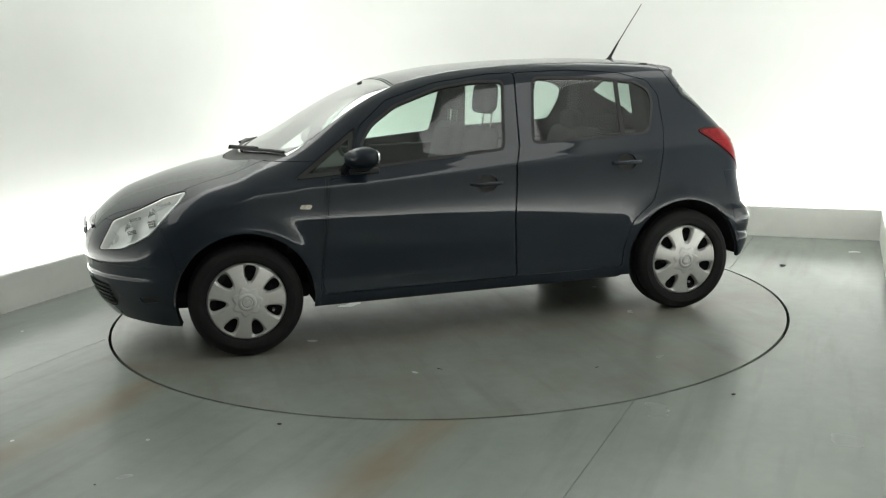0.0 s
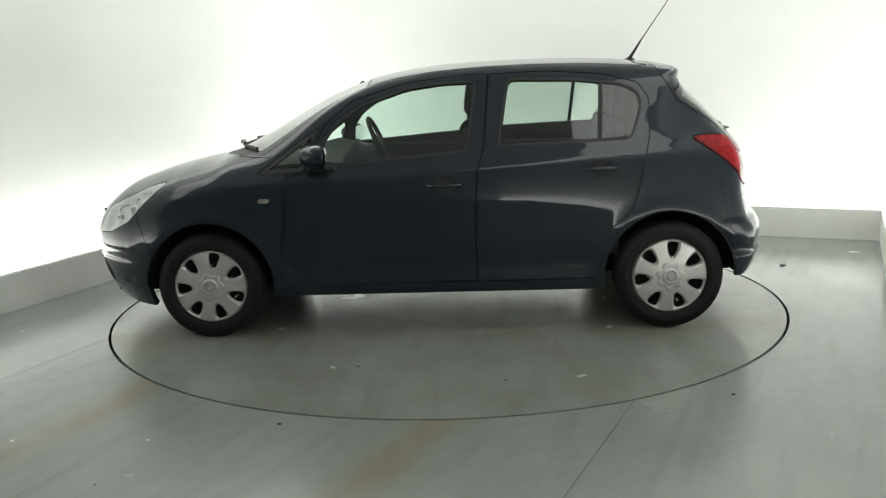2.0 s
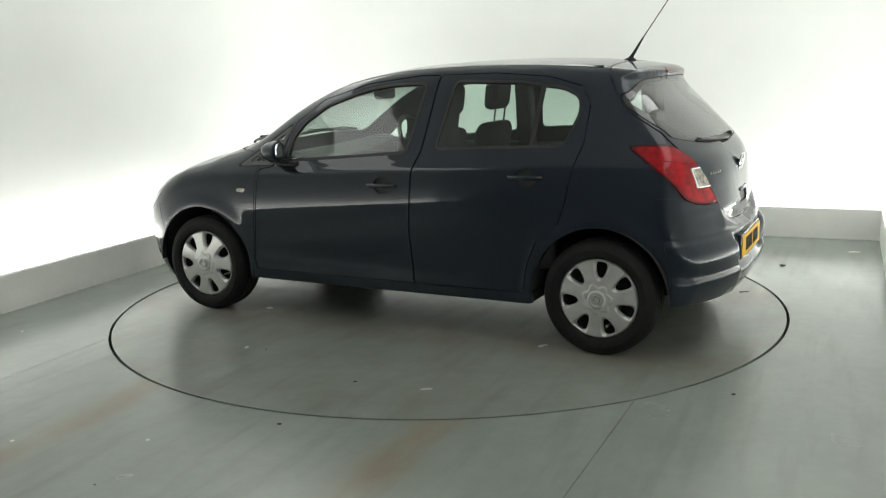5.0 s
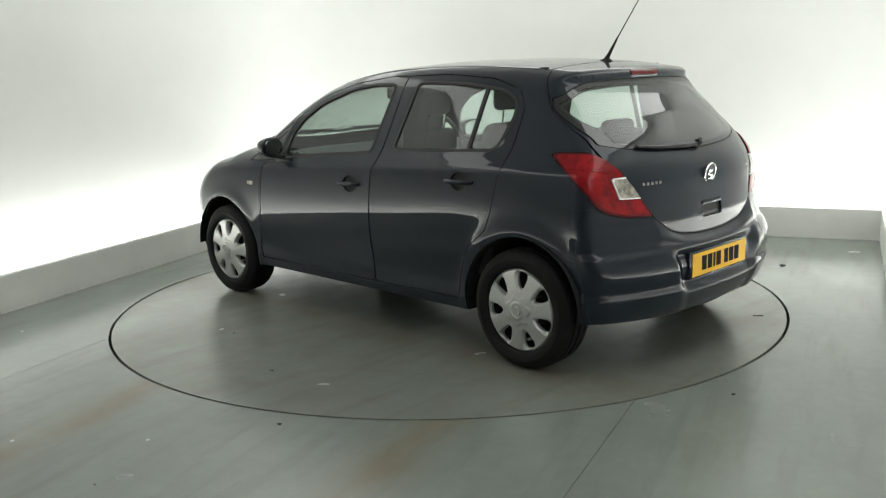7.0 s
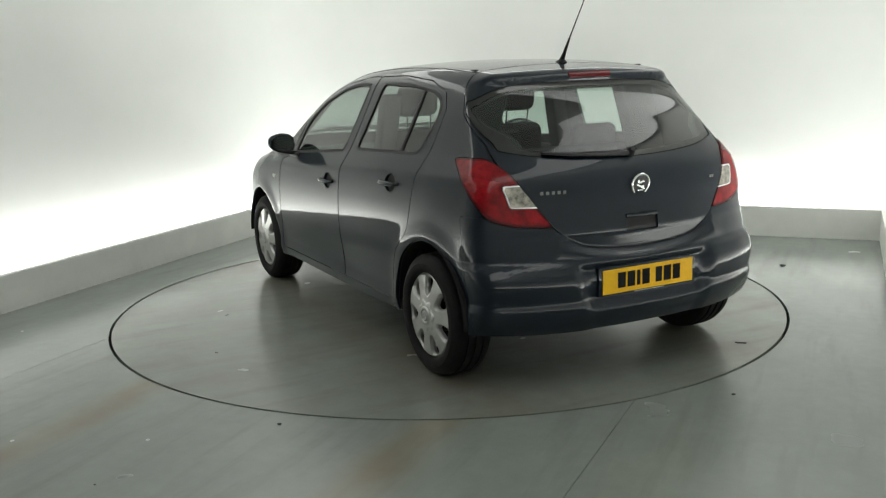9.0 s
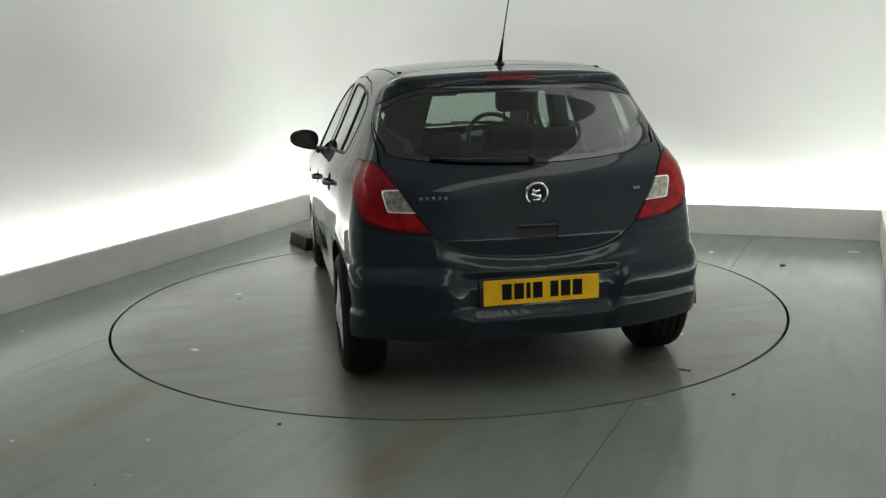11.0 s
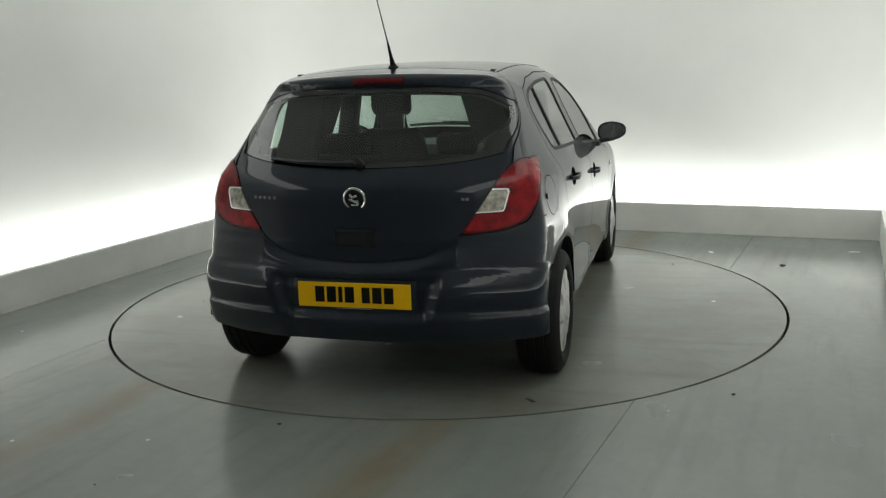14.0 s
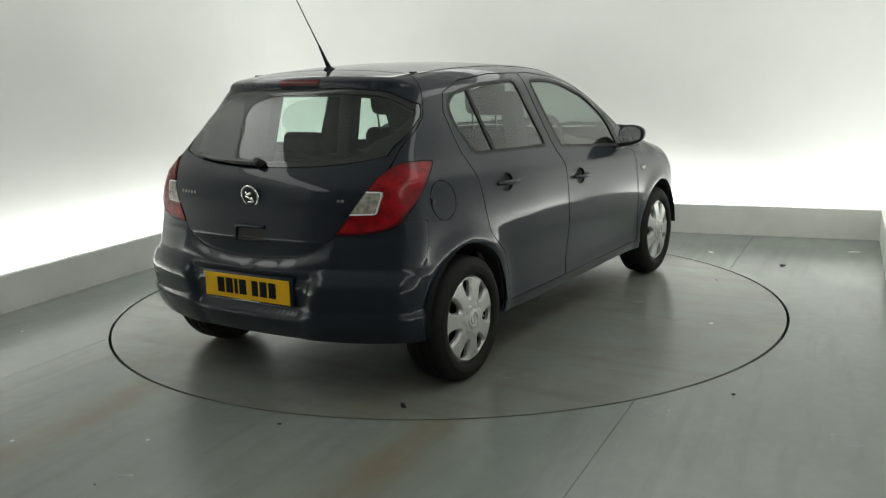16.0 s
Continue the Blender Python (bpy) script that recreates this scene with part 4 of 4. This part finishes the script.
def build_wheel():
    wheel = new("wheel")
    bm = bmesh.new()
    prof = [(0.182, -0.085), (0.195, -0.098), (0.235, -0.104), (0.266, -0.097), (0.284, -0.083), (0.2915, -0.065), (0.293, -0.046), (0.286, -0.045), (0.286, -0.037), (0.2938, -0.036),
            (0.2942, -0.006), (0.287, -0.005), (0.287, 0.005), (0.2942, 0.006), (0.2938, 0.036), (0.286, 0.037), (0.286, 0.045), (0.293, 0.046), (0.2915, 0.065), (0.284, 0.083),
            (0.266, 0.097), (0.250, 0.1015), (0.248, 0.1035), (0.244, 0.1035), (0.240, 0.1035), (0.228, 0.1025), (0.213, 0.099), (0.206, 0.092), (0.202, 0.078), (0.18, 0.05)]
    lathe(bm, prof, 80)
    bmesh.ops.recalc_face_normals(bm, faces=bm.faces[:])
    ob = part("tyre", bm, TYRE, wheel, "black rubber tyre")
    # cover: a domed disc with seven openings
    nr, na = 44, 252
    rr = np.linspace(0.0, 0.203, nr)
    aa = np.linspace(0, 2 * math.pi, na, endpoint=False)
    pts = np.stack([(rr[:, None] * np.cos(aa)).ravel(), np.zeros(nr * na), (rr[:, None] * np.sin(aa)).ravel()], -1)
    i = np.arange(nr - 1)[:, None] * na + np.arange(na)[None]
    j = np.arange(nr - 1)[:, None] * na + (np.arange(na)[None] + 1) % na
    tri = np.concatenate([np.stack([i.ravel(), j.ravel(), (j + na).ravel()], -1), np.stack([i.ravel(), (j + na).ravel(), (i + na).ravel()], -1)])
    mesh = tidy((pts, tri))
    mesh = tidy(cut(mesh, hole_field(mesh[0][:, 0], mesh[0][:, 2]))[1])
    p, t = mesh
    p = p.copy()
    r = np.hypot(p[:, 0], p[:, 2])
    p[:, 1] = 0.084 + cover_height(r, np.arctan2(p[:, 2], p[:, 0]), hole_field(p[:, 0], p[:, 2]))
    bm = bmesh.new()
    vs = [bm.verts.new(q) for q in p]
    for f in t:
        try:
            bm.faces.new([vs[k] for k in f])
        except ValueError:
            pass
    edge = [e for e in bm.edges if e.is_boundary]
    res = bmesh.ops.extrude_edge_only(bm, edges=edge)
    for v in res["geom"]:
        if isinstance(v, bmesh.types.BMVert):
            v.co.y -= 0.016
            d = math.hypot(v.co.x, v.co.z)
            if d > 0.199:
                v.co.x *= 1.01
                v.co.z *= 1.01
    bmesh.ops.recalc_face_normals(bm, faces=bm.faces[:])
    cover = part("wheel_cover", bm, SILVER, wheel, "silver seven-spoke plastic wheel cover")
    bm = bmesh.new()
    bmesh.ops.create_cone(bm, cap_ends=True, segments=32, radius1=0.026, radius2=0.024, depth=0.006, matrix=pose(0, 0.1105, 0, -90))
    cap = part("centre_cap", bm, SILVER, cover)
    bm = bmesh.new()
    loops = lathe(bm, [(0.021, 0.113), (0.021, 0.1155), (0.017, 0.1155), (0.017, 0.113)], 32)
    bmesh.ops.recalc_face_normals(bm, faces=bm.faces[:])
    part("cap_ring", bm, CHROME, cover)
    bm = bmesh.new()
    lathe(bm, [(0.0, 0.045), (0.06, 0.048), (0.065, 0.030), (0.15, 0.022), (0.198, 0.05), (0.198, -0.08)], 48)
    bmesh.ops.recalc_face_normals(bm, faces=bm.faces[:])
    part("steel_rim", bm, DARK, wheel, "dark steel rim behind the cover")
    for k in range(5):
        bm = bmesh.new()
        a = 2 * math.pi * (k + 0.3) / 5
        bmesh.ops.create_cone(bm, cap_ends=True, segments=10, radius1=0.012, radius2=0.010, depth=0.03, matrix=pose(0.105 * math.cos(a), 0.040, 0.105 * math.sin(a), -90))
        part("wheel_bolt", bm, GREY_METAL, wheel)
    bm = bmesh.new()
    a = radians(208)
    stick(bm, (0.150 * math.cos(a), 0.03, 0.150 * math.sin(a)), (0.145 * math.cos(a), 0.078, 0.145 * math.sin(a)), 0.008, 0.0065, 12)
    part("tyre_valve", bm, SILVER, wheel, "pale tyre valve")
    return wheel


def build_wheels(base):
    first = build_wheel()
    spots = [(AXLE, 1, -4), (-AXLE, 1, -51.4), (AXLE, -1, 40), (-AXLE, -1, 12)]
    for n, (x, k, turn) in enumerate(spots):
        m = pose(x, k * 0.742, HUB, 0, 0, 0 if k > 0 else 180) @ pose(0, 0, 0, 0, turn + 7, 0)
        w = first if n == 0 else copy_thing(first, m)
        w.matrix_basis = m
        w.parent = base


def build_underside(base):
    for x in (AXLE, -AXLE):
        for k in (1, -1):
            bm = bmesh.new()
            n = 28
            rows = []
            for i in range(n + 1):
                a = math.pi * (0.0 + 1.0 * i / n)
                rows.append([bm.verts.new((x + r * math.cos(a), k * y, HUB + 0.004 + r * math.sin(a))) for r, y in ((0.352, 0.838), (0.362, 0.80), (0.362, 0.46))])
            for a, b in zip(rows, rows[1:]):
                for j in range(2):
                    bm.faces.new((a[j], a[j + 1], b[j + 1], b[j]))
            inner = [r[2] for r in rows]
            bm.faces.new(inner)
            part("arch_liner", bm, DARK, base, "black wheel arch liner")
    bm = bmesh.new()
    box(bm, -0.88, 0.90, -0.78, 0.78, 0.215, 0.30, 0.02)
    box(bm, -1.68, -0.87, -0.50, 0.50, 0.25, 0.34, 0.02)
    box(bm, 0.89, 1.90, -0.50, 0.50, 0.205, 0.30, 0.02)
    box(bm, -1.76, -1.62, -0.62, 0.62, 0.30, 0.36, 0.02)
    box(bm, -1.30, -1.21, -0.66, 0.66, 0.24, 0.32, 0.02)
    part("underbody", bm, DARK, base, "dark underbody")
    bm = bmesh.new()
    bmesh.ops.create_cone(bm, cap_ends=True, segments=20, radius1=0.09, radius2=0.09, depth=0.5, matrix=pose(-1.55, -0.2, 0.30, 90, 0, 0))
    part("silencer", bm, GREY_METAL, base)


def soft_box(x0, x1, y0, y1, z0, z1, r, lean=0.0, seg=4):
    bm = bmesh.new()
    box(bm, x0, x1, y0, y1, z0, z1, r, seg)
    for v in bm.verts:
        v.co.x -= lean * (v.co.z - z0)
    return bm


def build_seat(base, y):
    """A front seat with bolsters, headrest and posts."""
    bm = soft_box(-0.12, 0.40, y - 0.25, y + 0.25, 0.42, 0.60, 0.06)
    seat = part("front_seat", bm, FABRIC, base, "dark fabric front seat")
    bm = soft_box(-0.14, -0.02, y - 0.245, y + 0.245, 0.55, 1.09, 0.055, 0.22)
    for v in bm.verts:
        w = ease((v.co.z - 0.8) / 0.3)
        v.co.y = y + (v.co.y - y) * (1 - 0.28 * float(w))
    part("backrest", bm, FABRIC, seat)
    bm = soft_box(-0.255, -0.155, y - 0.122, y + 0.122, 1.165, 1.345, 0.045, 0.12, 5)
    rest = part("headrest", bm, FABRIC, seat)
    for s in (1, -1):
        bm = bmesh.new()
        bmesh.ops.create_cone(bm, cap_ends=True, segments=10, radius1=0.006, radius2=0.006, depth=0.14, matrix=pose(-0.225, y + s * 0.075, 1.13, 0, -8, 0))
        part("headrest_post", bm, CHROME, rest)


def build_cabin(base):
    for y in (0.335, -0.335):
        build_seat(base, y)
    bm = soft_box(-0.95, -0.42, -0.60, 0.60, 0.42, 0.62, 0.06)
    bench = part("rear_bench", bm, FABRIC, base, "dark fabric rear bench")
    bm = soft_box(-0.98, -0.86, -0.60, 0.60, 0.55, 1.02, 0.05, 0.30)
    part("backrest", bm, FABRIC, bench)
    for y in (0.30, -0.30):
        bm = soft_box(-1.08, -1.00, y - 0.13, y + 0.13, 1.01, 1.125, 0.035)
        part("rear_headrest", bm, FABRIC, bench)
    bm = soft_box(-1.62, -1.08, -0.58, 0.58, 0.93, 0.955, 0.01)
    part("parcel_shelf", bm, TRIM, base, "dark parcel shelf")
    bm = bmesh.new()
    rows = []
    prof = [(0.50, 0.55), (0.52, 0.84), (0.58, 0.925), (0.70, 0.955), (0.95, 0.94), (1.12, 0.90), (1.12, 0.5)]
    for y in np.linspace(-0.70, 0.70, 15):
        hood = 0.05 * math.exp(-((y + 0.345) / 0.16) ** 2)
        rows.append([bm.verts.new((x - 0.10 * (y / 0.7) ** 2, y, z + (hood if 0.9 < z < 0.958 and x < 0.8 else 0))) for x, z in prof])
    for a, b in zip(rows, rows[1:]):
        for j in range(len(prof) - 1):
            bm.faces.new((a[j], b[j], b[j + 1], a[j + 1]))
    bm.faces.new(rows[0])
    bm.faces.new(rows[-1])
    bmesh.ops.recalc_face_normals(bm, faces=bm.faces[:])
    part("dashboard", bm, TRIM, base, "dark moulded dashboard")
    # steering wheel, on the right
    bm = bmesh.new()
    n, k = 40, 10
    loops = [[bm.verts.new(((0.17 + 0.015 * math.cos(2 * math.pi * j / k)) * math.cos(2 * math.pi * i / n), (0.17 + 0.015 * math.cos(2 * math.pi * j / k)) * math.sin(2 * math.pi * i / n),
                             0.015 * math.sin(2 * math.pi * j / k))) for j in range(k)] for i in range(n)]
    for i in range(n):
        for j in range(k):
            bm.faces.new((loops[i][j], loops[(i + 1) % n][j], loops[(i + 1) % n][(j + 1) % k], loops[i][(j + 1) % k]))
    box(bm, -0.06, 0.06, -0.07, 0.07, -0.03, 0.01, 0.02)
    box(bm, -0.02, 0.02, -0.165, 0.165, -0.012, 0.004, 0.005)
    box(bm, -0.165, 0.0, -0.02, 0.02, -0.012, 0.004, 0.005)
    bmesh.ops.transform(bm, matrix=pose(0.40, -0.345, 0.965, 0, -66, 0), verts=bm.verts[:])
    part("steering_wheel", bm, TRIM, base, "dark three-spoke steering wheel")
    bm = soft_box(0.40, 0.435, -0.115, 0.115, 1.25, 1.32, 0.018)
    inner = part("inner_mirror", bm, BLACK, base, "black rear-view mirror")
    bm = bmesh.new()
    bmesh.ops.create_cone(bm, cap_ends=True, segments=10, radius1=0.010, radius2=0.016, depth=0.08, matrix=pose(0.445, 0, 1.33, 0, 25, 0))
    part("mirror_stalk", bm, BLACK, inner)
    for k in (1, -1):
        bm = soft_box(-1.0, 0.72, *sorted((k * 0.70, k * 0.745)), 0.40, 0.93, 0.02)
        part("door_trim", bm, TRIM, base, "dark door trim")
        for name, x0, x1, y0, y1, z0, z1, tilt in (("rear_pillar_trim", -1.22, -1.13, 0.46, 0.66, 0.90, 1.345, 0.36), ("middle_pillar_trim", -0.36, -0.26, 0.60, 0.70, 0.60, 1.30, 0.34)):
            bm = soft_box(x0, x1, *sorted((k * y0, k * y1)), z0, z1, 0.015)
            for v in bm.verts:
                v.co.y -= k * tilt * max(0.0, v.co.z - 0.98)
            part(name, bm, LINING, base, "dark pillar trim")


def stick(bm, a, b, ra, rb, n=10):
    a, b = Vector(a), Vector(b)
    d = b - a
    m = Matrix.Translation((a + b) / 2) @ d.to_track_quat("Z", "Y").to_matrix().to_4x4()
    bmesh.ops.create_cone(bm, cap_ends=True, segments=n, radius1=ra, radius2=rb, depth=d.length, matrix=m)


def build_fittings(base):
    # roof aerial
    bm = bmesh.new()
    lathe_pts = [(0.030, 0.0), (0.026, 0.012), (0.014, 0.024), (0.010, 0.05)]
    n = 20
    loops = [[bm.verts.new((-1.156 - 0.70 * z + (1.5 if r > 0.02 else 1.0) * r * math.cos(2 * math.pi * j / n), r * math.sin(2 * math.pi * j / n), 1.438 + z)) for j in range(n)] for r, z in lathe_pts]
    for a, b in zip(loops, loops[1:]):
        for j in range(n):
            bm.faces.new((a[j], a[(j + 1) % n], b[(j + 1) % n], b[j]))
    bm.faces.new(loops[-1])
    foot = part("aerial_base", bm, BLACK, base, "black roof aerial base")
    bm = bmesh.new()
    stick(bm, (-1.190, 0, 1.486), (-1.238, 0, 1.563), 0.009, 0.005)
    stick(bm, (-1.238, 0, 1.563), (-1.397, 0, 1.793), 0.0032, 0.0025)
    part("aerial_rod", bm, BLACK, foot, "thin black whip aerial")
    # front wipers at rest
    for y0, y1 in ((0.10, 0.60), (-0.52, 0.02)):
        bm = bmesh.new()
        pts = []
        for w in np.linspace(0, 1, 8):
            y = y0 + w * (y1 - y0)
            x = 1.215 - 0.20 * (y / 0.62) ** 2 - 0.03
            p = shoot(np.array([[x, y, 0.7]]), np.array([[0.0, 0.0, 1.0]]))[0]
            pts.append((p[0], y, p[2] + 0.010))
        for a, b in zip(pts, pts[1:]):
            stick(bm, a, b, 0.009, 0.009, 6)
        blade = part("wiper_blade", bm, BLACK, base, "black front wiper blade")
        bm = bmesh.new()
        mid = pts[4]
        root = (1.235 - 0.2 * (y0 / 0.62) ** 2, y0 - 0.16, mid[2] - 0.01)
        stick(bm, root, (mid[0] + 0.01, mid[1], mid[2] + 0.012), 0.012, 0.008, 8)
        bmesh.ops.create_cone(bm, cap_ends=True, segments=14, radius1=0.02, radius2=0.014, depth=0.022, matrix=pose(*root))
        part("wiper_arm", bm, BLACK, blade)
    # roof strips at the ends of the gutters
    for k in (1, -1):
        bm = bmesh.new()
        pts = []
        for x in np.linspace(0.34, -1.14, 24):
            p = shoot(np.array([[x, k * 0.515, 0.7]]), np.array([[0.0, 0.0, 1.0]]))[0]
            pts.append([bm.verts.new((x, k * 0.515 + dy, p[2] + dz)) for dy, dz in ((-0.006, -0.006), (-0.004, 0.001), (0.004, 0.001), (0.006, -0.006))])
        for a, b in zip(pts, pts[1:]):
            for j in range(3):
                bm.faces.new((a[j], a[j + 1], b[j + 1], b[j]))
        strip = part("roof_strip", bm, RUBBER, base, "black roof gutter strip")
        p = shoot(np.array([[-1.15, k * 0.49, 0.7]]), np.array([[0.0, 0.0, 1.0]]))[0]
        bm = bmesh.new()
        box(bm, -1.175, -1.125, *sorted((k * 0.480, k * 0.500)), p[2] - 0.008, p[2] + 0.0035, 0.003)
        part("strip_end", bm, BLACK, strip, "raised black end cap")


def build_car():
    base = new("car")
    tagged(base, "dark blue-grey five-door hatchback with silver wheel covers on the turntable", "car")
    build_body(base)
    build_wheels(base)
    build_underside(base)
    build_cabin(base)
    build_fittings(base)
    return base


car = build_car()


# ---- motion: the turntable turns steadily and carries the car ----
START, RATE = 195.8, -8.6505       # heading at the start, degrees a second
OFF = Vector((0.0266, -0.0754, 0))  # the car's place on the table


def motions():
    spin = [(i * 0.5, pose(0, 0, 0, 0, 0, START + RATE * i * 0.5)) for i in range(33)]
    walk(turntable, spin)
    walk(car, [(t, m @ Matrix.Translation(OFF)) for t, m in spin])


motions()
